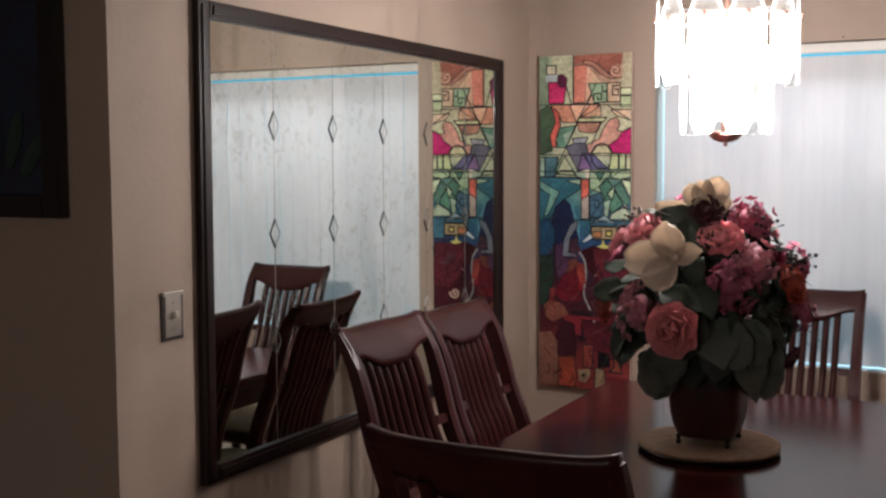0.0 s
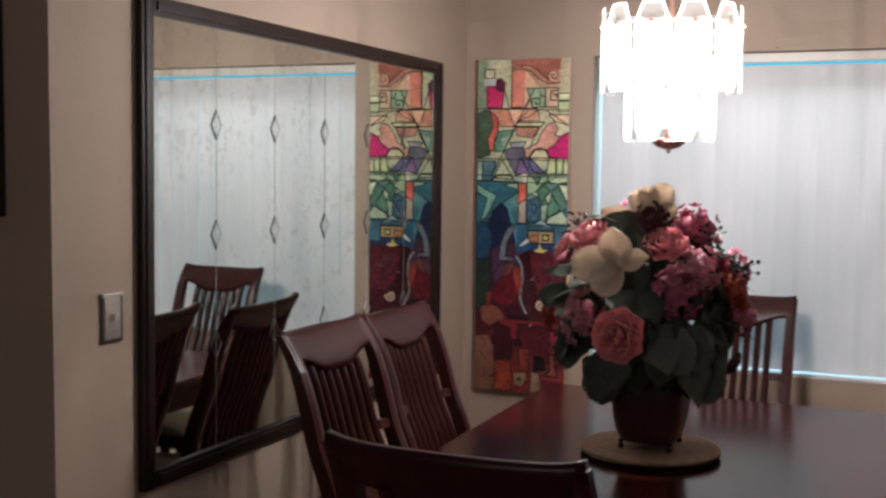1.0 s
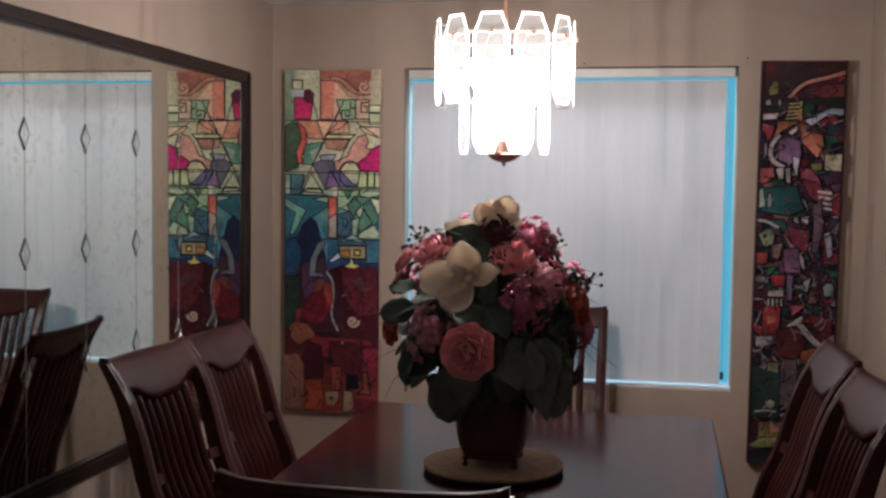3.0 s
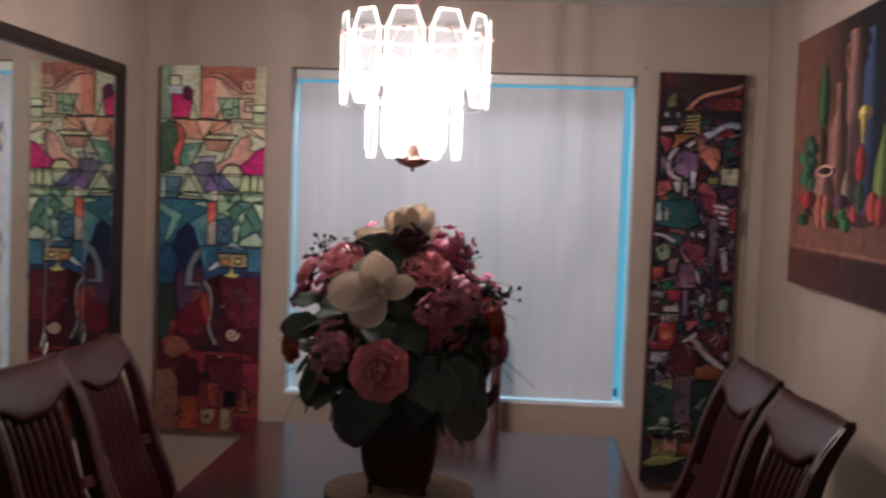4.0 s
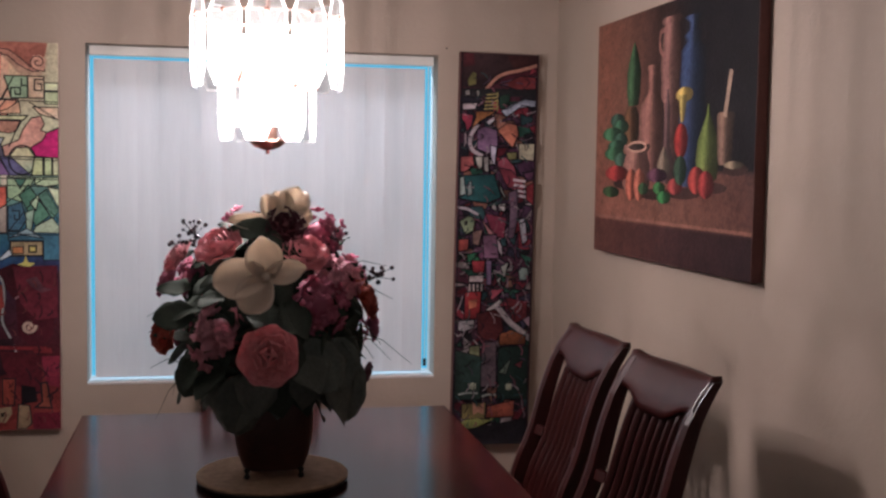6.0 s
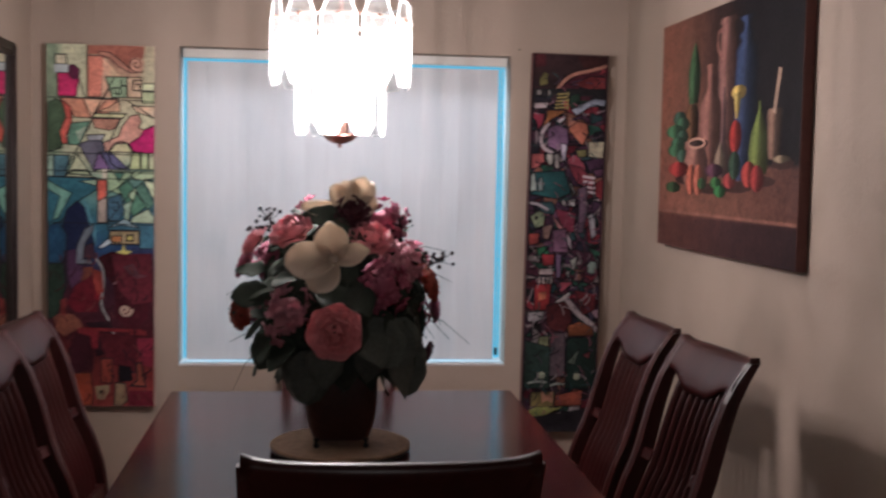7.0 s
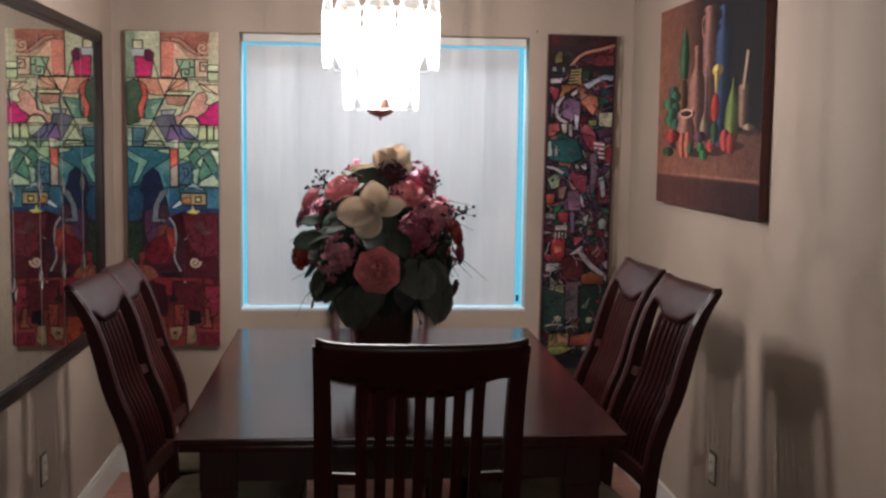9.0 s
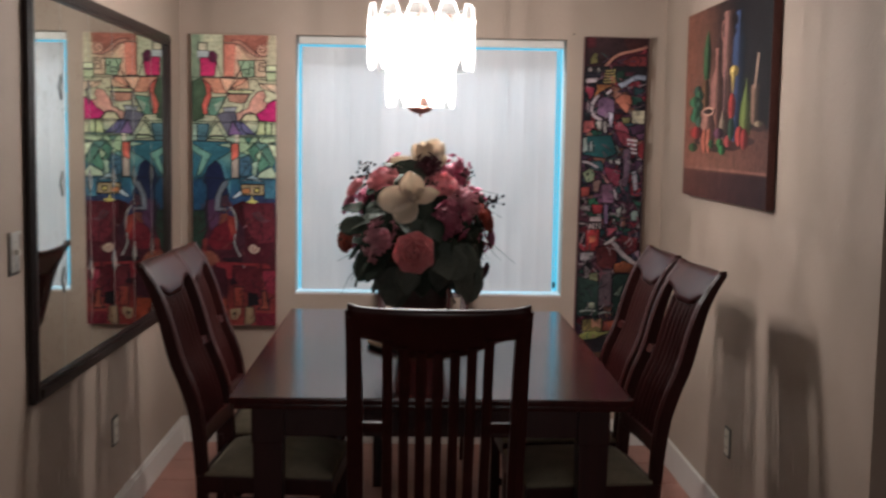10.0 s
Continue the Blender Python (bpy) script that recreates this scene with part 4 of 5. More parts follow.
def lp_ground(x, y):
    c = blend(LPS, y + 0.02 * math.sin(9 * x))
    if y < 0.2 and x > 0.35:
        s = min(1, (x - 0.35) * 4) * (1 - y / 0.2) * (1 if x < 0.85 else 0.3)
        c = tuple(p + (q - p) * s for p, q in zip(c, (0.36, 0.12, 0.09)))
    if y < 0.32 and x < 0.12:
        c = tuple(p + (q - p) * 0.8 for p, q in zip(c, (0.14, 0.22, 0.15)))
    return c


lp.ground(lp_ground)


def L(color, text, line=0.0045, closed=True):
    """A painted patch with a dark outline; places in 1/500 of the width and 1/1770 of the height."""
    pts = [tuple(float(v) for v in p.split(",")) for p in text.split()]
    pts = [(x / 500, y / 1770) for x, y in pts]
    if color and pts[0][1] > 0.58:
        color = tuple(0.36 * c for c in color)
    if color:
        lp.face(pts, color, 0.18)
    if line:
        lp.line(pts + pts[:1] if closed else pts, line)


L((0.30, 0.11, 0.08), "190,2 455,2 445,60 380,120 330,90 250,45 190,48", 0)
L((0.42, 0.20, 0.15), "242,32 290,34 340,70 380,108 440,110 445,128 390,130 330,100 290,62 242,52", 0.004)
L((0.55, 0.30, 0.22), "400,120 380,90 395,60 425,55 450,75 445,115 425,130", 0)
lp.line(spiral(415 / 500, 88 / 1770, 0.075, 1.6, 500 / 1770, 1.2), 0.004)
L((0.62, 0.58, 0.42), "40,50 92,50 92,97 40,97", 0.006)
L((0.40, 0.45, 0.47), "35,98 105,98 105,140 35,140", 0)
L((0.46, 0.03, 0.12), "50,138 100,138 104,102 128,98 152,120 148,165 135,250 52,250")
L((0.10, 0.02, 0.05), "104,102 128,98 152,120 148,165 120,170 100,150", 0)
L((0.62, 0.22, 0.16), "188,52 262,52 262,120 250,250 188,250")
L((0.66, 0.42, 0.30), "262,60 292,90 290,250 252,250", 0)
L((0.66, 0.48, 0.32), "292,90 330,140 320,250 290,250", 0)
L(None, "150,165 210,365 310,160", 0.005, False)
L((0.64, 0.30, 0.20), "60,256 330,256 300,300 270,350 195,352 130,350")
L((0.72, 0.44, 0.30), "168,258 280,258 205,352")
L((0.32, 0.46, 0.30), "272,152 370,152 370,250 300,250", 0.005)
L((0.55, 0.40, 0.28), "372,152 440,152 440,250 372,250", 0.005)
L(None, "440,165 400,165 400,215 430,215 430,185 415,185", 0.006, False)
L(None, "300,240 300,205 340,205 340,235 318,235 318,220", 0.006, False)
L(None, "345,165 345,195 372,195", 0.006, False)
L((0.55, 0.60, 0.40), "442,180 500,180 500,215 442,215")
L((0.48, 0.56, 0.34), "442,220 500,220 500,275 442,275")
L((0.06, 0.10, 0.06), "2,285 45,262 85,290 95,400 70,500 2,520")
L((0.60, 0.13, 0.10), "62,262 110,300 118,370 90,440 95,480 70,478 60,420 88,350 78,300")
L((0.12, 0.26, 0.19), "110,380 200,368 150,485 95,482 100,430")
L((0.36, 0.46, 0.36), "135,420 185,390 150,470", 0)
L((0.60, 0.36, 0.24), "285,300 335,265 340,320 230,322", 0.004)
L((0.50, 0.52, 0.30), "215,330 370,330 350,350 215,350", 0.006)
L((0.44, 0.22, 0.16), "210,355 345,355 320,400 290,410 220,400", 0.004)
L((0.68, 0.50, 0.36), "390,290 500,290 500,345 420,320", 0.005)
L((0.62, 0.34, 0.27), "385,340 425,330 440,365 425,395 450,405 500,380 500,420 430,440 380,480 270,515 262,470 330,440 350,390")
L((0.42, 0.02, 0.13), "450,405 500,385 500,520 370,510 385,470 430,440")
L((0.12, 0.12, 0.16), "145,480 250,440 270,515 250,600 215,610 190,560")
L((0.28, 0.30, 0.34), "185,435 270,430 255,460 190,462", 0.005)
L((0.52, 0.56, 0.38), "88,638 140,528 212,640")
L((0.20, 0.12, 0.26), "214,600 240,512 292,600")
L((0.10, 0.10, 0.20), "292,600 250,515 300,520 385,600", 0.004)
L((0.62, 0.60, 0.36), "290,515 320,475 370,472 400,515", 0.005)
lp.line([(345 / 500 + 0.115 * math.cos(a * 0.3), 530 / 1770 + 0.115 * 500 / 1770 * 1.15 * math.sin(a * 0.3)) for a in range(0, 22)], 0.006)
L((0.54, 0.60, 0.34), "395,518 432,518 432,598 385,598", 0.005)
L((0.46, 0.56, 0.32), "438,518 470,518 470,598 438,598", 0.005)
L((0.58, 0.62, 0.40), "474,518 500,518 500,598 474,598", 0.005)
L((0.28, 0.40, 0.32), "2,535 30,535 30,638 2,638", 0.005)
L((0.08, 0.18, 0.22), "32,535 105,535 85,638 32,638", 0.005)
L((0.40, 0.48, 0.30), "95,625 120,605 180,605 205,630", 0.006)
L((0.03, 0.12, 0.16), "2,640 230,640 230,700 140,760 60,860 2,880")
L((0.16, 0.34, 0.28), "2,655 60,690 115,718 50,840 25,850 60,735 2,700")
L((0.30, 0.42, 0.30), "150,660 230,650 228,680", 0.004)
L((0.010, 0.016, 0.05), "60,920 90,800 140,755 190,800 222,900 215,1000 70,1000")
L((0.07, 0.20, 0.26), "165,740 225,880 228,980 205,900", 0)
L((0.014, 0.055, 0.11), "2,880 55,860 90,920 85,1030 60,1060 2,1060")
L((0.60, 0.56, 0.44), "255,600 278,600 278,650 255,650", 0)
L((0.60, 0.14, 0.10), "234,652 276,652 276,730 234,760")
L((0.36, 0.30, 0.26), "234,760 276,732 276,860 234,860")
L((0.34, 0.48, 0.30), "280,608 400,608 340,720 280,700")
L((0.06, 0.16, 0.12), "310,615 360,615 335,660")
L((0.46, 0.58, 0.38), "400,608 500,608 500,640 440,650 395,640")
L((0.08, 0.20, 0.14), "330,690 370,640 460,780 400,830")
L((0.40, 0.52, 0.34), "375,720 420,680 400,760")
L((0.10, 0.22, 0.17), "410,690 445,660 500,760 470,800")
L((0.50, 0.58, 0.40), "450,650 500,660 500,745")
L((0.30, 0.42, 0.32), "355,770 395,750 380,860 360,850")
L((0.05, 0.12, 0.18), "282,740 340,720 360,800 330,850 282,850")
L(None, "300,760 330,760 330,800 310,800 310,780", 0.005, False)
L((0.42, 0.52, 0.38), "400,830 470,790 500,830 500,870 380,870", 0.005)
L((0.05, 0.15, 0.22), "282,855 500,862 500,985 430,985 430,895 282,895", 0.004)
L((0.32, 0.44, 0.50), "285,885 360,840 430,885 340,870", 0.004)
L((0.34, 0.26, 0.15), "290,898 430,898 430,965 290,965", 0.008)
L((0.50, 0.20, 0.08), "300,925 345,925 345,955 300,955", 0.004)
L((0.55, 0.46, 0.14), "370,920 400,920 400,948 370,948", 0.007)
L((0.58, 0.54, 0.16), "355,965 365,995 395,1000 372,1015 360,1048 348,1015 320,1005 345,995", 0)
L((0.36, 0.42, 0.50), "128,1062 140,970 175,890 215,868 215,900 175,960 165,1040 205,1045 208,1064")
L((0.14, 0.06, 0.10), "165,1035 172,975 212,960 225,1035", 0.004)
L((0.40, 0.46, 0.52), "235,985 285,935 300,960 255,985", 0.004)
L((0.05, 0.10, 0.07), "2,1065 75,1060 85,1180 40,1330 2,1330", 0.005)
L((0.02, 0.012, 0.02), "75,1000 130,1000 130,1070 90,1180 75,1080", 0)
L((0.34, 0.11, 0.07), "140,1085 215,1075 200,1120 165,1150 140,1120", 0)
L((0.26, 0.020, 0.04), "90,1260 130,1170 205,1120 250,1105 255,1180 230,1300 130,1300", 0)
L((0.55, 0.03, 0.06), "225,1150 258,1140 250,1250 220,1230", 0)
L((0.10, 0.012, 0.022), "235,1030 300,1000 420,1030 480,1100 440,1180 300,1160 260,1100", 0)
L((0.14, 0.018, 0.035), "310,1150 420,1130 480,1200 470,1330 400,1400 320,1330", 0)
L((0.50, 0.18, 0.12), "28,1325 60,1305 120,1312 150,1340 165,1375 120,1395 80,1420 40,1390", 0)
L((0.36, 0.06, 0.06), "60,1240 90,1230 85,1320 60,1310", 0)
lp.line(curve([(228 / 500, 1040 / 1770), (255 / 500, 1085 / 1770), (262 / 500, 1160 / 1770), (252 / 500, 1260 / 1770), (285 / 500, 1340 / 1770), (308 / 500, 1405 / 1770)]), 0.008, (0.26, 0.28, 0.28))
lp.line(curve([(310 / 500, 1160 / 1770), (350 / 500, 1140 / 1770), (400 / 500, 1150 / 1770), (430 / 500, 1190 / 1770)]), 0.006, (0.28, 0.16, 0.18))
lp.line([(360 / 500, 1060 / 1770), (420 / 500, 1150 / 1770)], 0.006, (0.26, 0.12, 0.16))
lp.line(spiral(365 / 500, 1290 / 1770, 0.06, 1.3, 500 / 1770), 0.012, (0.40, 0.30, 0.24))
L((0.06, 0.025, 0.06), "95,1000 132,990 136,1062 168,1078 160,1130 112,1185 95,1110", 0)
L((0.10, 0.014, 0.024), "300,1015 490,1010 490,1250 400,1262 330,1180 310,1080", 0)
L((0.24, 0.10, 0.13), "352,1075 400,1060 430,1110 470,1120 420,1135 380,1110", 0)
L((0.05, 0.018, 0.03), "175,1352 300,1342 312,1500 225,1520 215,1400", 0)
L((0.46, 0.05, 0.10), "415,1430 496,1428 496,1575 440,1562", 0)
L((0.04, 0.025, 0.05), "345,1432 412,1412 416,1600 345,1610", 0)
L((0.04, 0.015, 0.02), "95,1480 150,1440 165,1400 200,1420 212,1560 150,1600 100,1590", 0)
L((0.60, 0.10, 0.08), "205,1085 255,1100 262,1200 235,1215 215,1150", 0)
L((0.46, 0.05, 0.06), "150,1375 440,1385 440,1400 150,1392", 0)
L((0.42, 0.05, 0.06), "385,1385 460,1390 465,1415 385,1412", 0)
L((0.40, 0.04, 0.06), "140,1380 240,1390 235,1480 150,1480", 0)
L((0.48, 0.22, 0.16), "2,1480 70,1470 110,1530 112,1765 2,1765", 0)
L((0.10, 0.02, 0.035), "105,1470 130,1400 200,1420 212,1520 200,1590 105,1600", 0)
L((0.20, 0.025, 0.04), "240,1400 420,1420 420,1600 300,1560 255,1480", 0)
L((0.68, 0.13, 0.07), "112,1602 200,1598 212,1700 205,1765 110,1765", 0.005)
L((0.50, 0.10, 0.07), "250,1530 305,1530 300,1655 250,1650", 0.005)
L((0.60, 0.16, 0.10), "415,1555 440,1550 460,1670 390,1665 420,1640", 0.007)
L((0.62, 0.48, 0.30), "222,1668 285,1660 290,1690 262,1735 230,1730", 0)
L((0.02, 0.015, 0.015), "240,1690 258,1685 255,1705 242,1705", 0)
L((0.60, 0.42, 0.26), "318,1650 365,1655 375,1740 345,1768 310,1765", 0.005)
L((0.02, 0.012, 0.018), "330,1560 390,1570 400,1640 330,1650", 0)
L((0.30, 0.03, 0.06), "380,1690 498,1690 498,1768 380,1768", 0)
for y in (256, 520, 640, 860, 608):
    L(None, f"2,{y} 498,{y + (10 if y % 3 else -4)}", 0.004, False)
L(None, "188,2 188,256", 0.004, False)
L(None, "210,365 90,600", 0.005, False)
L(None, "310,160 205,360", 0.005, False)
L(None, "340,350 290,470", 0.005, False)
L(None, "498,345 380,270", 0.005, False)
L(None, "280,720 440,610", 0.004, False)
L(None, "282,855 400,700 500,800", 0.004, False)
# dark dry-brush marks over the lower half
LR = random.Random(23)
for k in range(90):
    x, y = LR.random(), LR.uniform(0.57, 0.97)
    a, r = LR.uniform(0.6, 2.5), LR.uniform(0.03, 0.12)
    lp.line(curve([(x, y), (x + 0.4 * r * math.cos(a) + 0.012, y + 0.14 * r * math.sin(a)), (x + r * math.cos(a), y + 0.29 * r * math.sin(a))], 3), LR.uniform(0.002, 0.007), LR.choice(((0.02, 0.008, 0.012), (0.03, 0.008, 0.012), (0.06, 0.010, 0.014), (0.11, 0.03, 0.03))))
lp.done()

# tall dark mosaic canvas on the other side of the window
rp = Painting("mosaic_painting", "tall dark abstract canvas of small red, green and white fragments", 0.328, 1.632, Matrix.Translation((0.948, -0.034, 2.137)) @ pose(0, 0, 0, 90, 0.6, 0.0), CANVASEDGE)
RR = random.Random(11)
RPAL = ((0.10, 0.012, 0.02), (0.16, 0.02, 0.03), (0.05, 0.02, 0.045), (0.016, 0.04, 0.045), (0.012, 0.010, 0.016), (0.035, 0.03, 0.055), (0.20, 0.17, 0.17), (0.016, 0.06, 0.04), (0.16, 0.07, 0.05), (0.08, 0.03, 0.06), (0.012, 0.010, 0.012))


def rp_ground(x, y):
    c = blend(((0.0, 0.05, 0.008, 0.012), (0.12, 0.05, 0.012, 0.02), (0.35, 0.04, 0.02, 0.045), (0.6, 0.06, 0.015, 0.025), (0.8, 0.03, 0.02, 0.03), (1.0, 0.02, 0.012, 0.012)), y)
    return tuple(v * (0.8 + 0.4 * abs(math.sin(13 * x + 31 * y))) for v in c)


rp.ground(rp_ground)
ROWS = [0.0]
while ROWS[-1] < 1:
    ROWS.append(ROWS[-1] + RR.uniform(0.016, 0.034))
ROWS[-1] = 1.0
for r0, r1 in zip(ROWS, ROWS[1:]):
    cols = [0.0]
    while cols[-1] < 1:
        cols.append(cols[-1] + RR.uniform(0.07, 0.22))
    cols[-1] = 1.0
    for c0, c1 in zip(cols, cols[1:]):
        if r0 < 0.1 and RR.random() < 0.7:
            continue
        j = lambda: RR.uniform(-0.05, 0.05)
        pts = [(c0 + j(), r0 + j() * 0.25), (c0 + j(), r1 + j() * 0.25), (c1 + j(), r1 + j() * 0.25), (c1 + j(), r0 + j() * 0.25)]
        if RR.random() < 0.35:
            pts.pop(RR.randrange(4))
        base, tone, drift = RR.choice(RPAL), RR.uniform(0.55, 1.3), RR.uniform(0, 6)
        rp.face(pts, lambda x, y: tuple(c * tone * (1 + 0.6 * math.sin(drift + 9 * x + 60 * y)) for c in base))
        if RR.random() < 0.8:
            rp.line(pts + pts[:1], RR.uniform(0.003, 0.008), (0.008, 0.007, 0.010))
for k in range(90):
    x, y = RR.random(), RR.uniform(0.08, 0.95)
    a, r = RR.uniform(0, 3.1), RR.uniform(0.06, 0.28)
    q = [(x, y), (x + r * 0.5 * math.cos(a), y + 0.09 * r * math.sin(a) + 0.006), (x + r * math.cos(a), y + 0.2 * r * math.sin(a))]
    rp.line(curve(q, 4), RR.uniform(0.002, 0.006), RR.choice(((0.008, 0.007, 0.01), (0.010, 0.008, 0.012), (0.26, 0.21, 0.22), (0.16, 0.10, 0.12))))


def R(color, text, width=0.0, edge=0.0042):
    """A dark-outlined patch, or a stroke where a width is given; places in 1/390 of the width and 1/1910 of the height."""
    pts = [tuple(float(v) for v in p.split(",")) for p in text.split()]
    pts = [(x / 390, y / 1910) for x, y in pts]
    if width:
        rp.line(curve(pts), width, color)
    else:
        rp.face(pts, tuple((0.62 if color[0] > 3 * color[1] else 0.95) * c + 0.005 for c in color), 0.45)
        if edge:
            rp.line(pts + pts[:1], edge, (0.008, 0.006, 0.009))


R((0.025, 0.008, 0.010), "2,2 388,2 388,50 250,85 140,170 2,165", edge=0)
R((0.09, 0.012, 0.018), "5,5 60,5 68,60 10,70", edge=0)
R((0.05, 0.010, 0.010), "230,8 388,8 388,50 262,68", edge=0)
R((0.10, 0.09, 0.03), "35,130 58,92 76,100 76,150 40,160", edge=0)
R((0.15, 0.02, 0.022), "200,150 300,104 382,108 382,165 290,170")
R((0.32, 0.15, 0.11), "130,172 175,122 225,95 310,74 386,50", 0.013)
R((0.012, 0.010, 0.012), "2,172 390,166 390,200 2,212", edge=0)
R((0.20, 0.18, 0.17), "20,182 45,176 48,206 22,206")
R((0.20, 0.18, 0.16), "78,182 94,176 96,210 82,210")
R((0.012, 0.035, 0.022), "195,202 250,190 246,262 200,266")
for k in range(5):
    R((0.26, 0.21, 0.08), f"{134 - 3 * k},{200 + 17 * k} {188},{194 + 17 * k}", 0.006)
R((0.26, 0.21, 0.08), "186,188 187,278", 0.005)
R((0.24, 0.26, 0.32), "205,276 260,240 330,215 386,220 382,250 300,256 236,302")
R((0.36, 0.29, 0.30), "8,246 86,240 76,270 14,276")
R((0.30, 0.03, 0.06), "8,290 66,300 60,346 36,382 26,340 8,320")
R((0.26, 0.10, 0.035), "76,280 186,278 96,330 76,380 60,360 80,310")
R((0.45, 0.42, 0.44), "130,332 170,300 176,320 150,346")
R((0.14, 0.075, 0.14), "86,370 130,350 190,370 196,440 150,482 90,460")
R((0.34, 0.28, 0.30), "88,348 56,400 62,460 112,492", 0.015)
R((0.30, 0.27, 0.33), "156,440 190,450 181,546 161,500")
R((0.33, 0.11, 0.07), "190,370 240,330 290,340 300,390 270,450 220,400")
R((0.28, 0.25, 0.18), "302,430 386,428 382,512 306,506")
R((0.16, 0.15, 0.06), "240,476 294,470 294,506 250,512")
R((0.40, 0.10, 0.10), "2,500 70,495 76,540 30,572 2,572")
R((0.30, 0.28, 0.25), "80,500 118,495 120,560 96,556")
R((0.32, 0.29, 0.28), "122,500 150,495 152,572 132,566")
R((0.30, 0.06, 0.09), "196,520 236,495 280,540 300,592 260,596 200,560")
R((0.010, 0.06, 0.065), "2,592 180,580 220,690 150,722 2,700")
R((0.24, 0.28, 0.26), "5,604 25,592 40,680 5,690")
R((0.22, 0.26, 0.25), "50,622 65,615 72,680 46,690")
R((0.21, 0.03, 0.05), "196,546 270,560 330,620 340,680 250,640")
for k in range(4):
    R((0.42, 0.36, 0.38), f"{284 + 4 * k},{606 + 25 * k} {338 + 2 * k},{612 + 25 * k}", 0.011)
R((0.28, 0.03, 0.04), "344,640 388,612 388,730 350,700")
R((0.24, 0.26, 0.24), "205,612 236,680 252,722 216,662")
R((0.34, 0.30, 0.30), "166,742 190,710 200,762")
R((0.30, 0.28, 0.28), "206,726 242,720 240,760 210,756")
R((0.10, 0.06, 0.09), "256,670 300,650 310,790 290,890 260,890 266,760")
R((0.32, 0.28, 0.30), "2,745 50,752 100,776", 0.011)
R((0.19, 0.23, 0.14), "10,812 60,780 90,800 80,860 40,872")
R((0.012, 0.010, 0.012), "34,812 52,808 50,830 36,832", edge=0)
R((0.17, 0.02, 0.045), "140,772 250,790 240,890 180,880")
R((0.36, 0.16, 0.16), "110,780 150,830 192,872 160,872")
R((0.25, 0.24, 0.27), "312,800 346,790 360,900 336,920")
R((0.34, 0.06, 0.05), "2,900 60,895 56,950 2,960")
R((0.14, 0.065, 0.11), "130,880 200,870 216,990 140,990")
R((0.12, 0.07, 0.06), "76,860 130,850 110,930 80,920")
R((0.36, 0.30, 0.33), "202,880 230,930 236,986 212,950")
R((0.02, 0.12, 0.055), "50,972 100,960 120,1000 60,1010")
R((0.32, 0.03, 0.04), "76,1002 146,1000 140,1056 86,1060")
R((0.37, 0.29, 0.29), "66,1076 140,1070 140,1105 66,1106")
R((0.10, 0.06, 0.11), "150,1000 180,1000 180,1120 156,1120")
R((0.36, 0.38, 0.34), "226,1030 266,1005 250,1086")
R((0.28, 0.27, 0.25), "206,1092 230,1080 226,1132")
R((0.16, 0.21, 0.19), "320,1050 336,1032 366,1034 372,1070 360,1096 326,1094")
for k in range(4):
    R((0.36, 0.30, 0.28), f"{70 + 20 * k},1118 {71 + 20 * k},1148", 0.006)
R((0.31, 0.025, 0.03), "46,1156 130,1150 126,1286 46,1286")
R((0.38, 0.13, 0.07), "66,1196 110,1190 106,1226 70,1236", edge=0)
R((0.33, 0.06, 0.09), "156,1140 250,1140 186,1196")
R((0.30, 0.27, 0.26), "156,1242 226,1190 240,1202 180,1262")
R((0.08, 0.010, 0.012), "110,1262 230,1230 250,1340 210,1400 120,1380")
R((0.11, 0.010, 0.015), "256,1180 370,1200 370,1280 300,1312")
R((0.26, 0.22, 0.23), "220,1230 280,1300 340,1345 388,1385", 0.022)
R((0.27, 0.25, 0.26), "16,1296 100,1290 96,1330 40,1352 16,1340")
R((0.27, 0.17, 0.21), "346,1290 386,1270 386,1332")
R((0.25, 0.075, 0.03), "230,1362 290,1340 366,1370 366,1412 230,1416")
R((0.14, 0.15, 0.08), "76,1420 130,1415 130,1470 76,1470")
R((0.008, 0.020, 0.016), "4,1440 138,1472 140,1684 4,1684")
R((0.008, 0.022, 0.018), "226,1424 388,1418 388,1684 226,1684")
R((0.065, 0.045, 0.055), "140,1400 216,1400 220,1622 140,1622")
R((0.09, 0.12, 0.09), "230,1552 296,1476 270,1562")
R((0.26, 0.05, 0.06), "310,1512 356,1490 346,1532")
R((0.27, 0.29, 0.21), "84,1606 100,1598 116,1606 114,1632 98,1638 84,1630", edge=0)
R((0.27, 0.29, 0.21), "270,1610 286,1602 302,1610 300,1636 284,1642 270,1634", edge=0)
R((0.22, 0.24, 0.22), "30,1657 75,1650 122,1652", 0.008)
R((0.20, 0.22, 0.20), "150,1668 180,1660 216,1662", 0.008)
R((0.14, 0.11, 0.04), "46,1705 170,1700 166,1780 46,1780")
R((0.25, 0.06, 0.035), "170,1720 316,1690 316,1770 170,1776")
R((0.34, 0.16, 0.11), "100,1696 130,1720 160,1696 160,1760 130,1745 106,1760", edge=0)
R((0.010, 0.008, 0.012), "2,1845 388,1775 388,1908 2,1908", edge=0)
R((0.21, 0.23, 0.07), "2,1822 60,1784 140,1778 212,1780 120,1822 40,1830", edge=0)
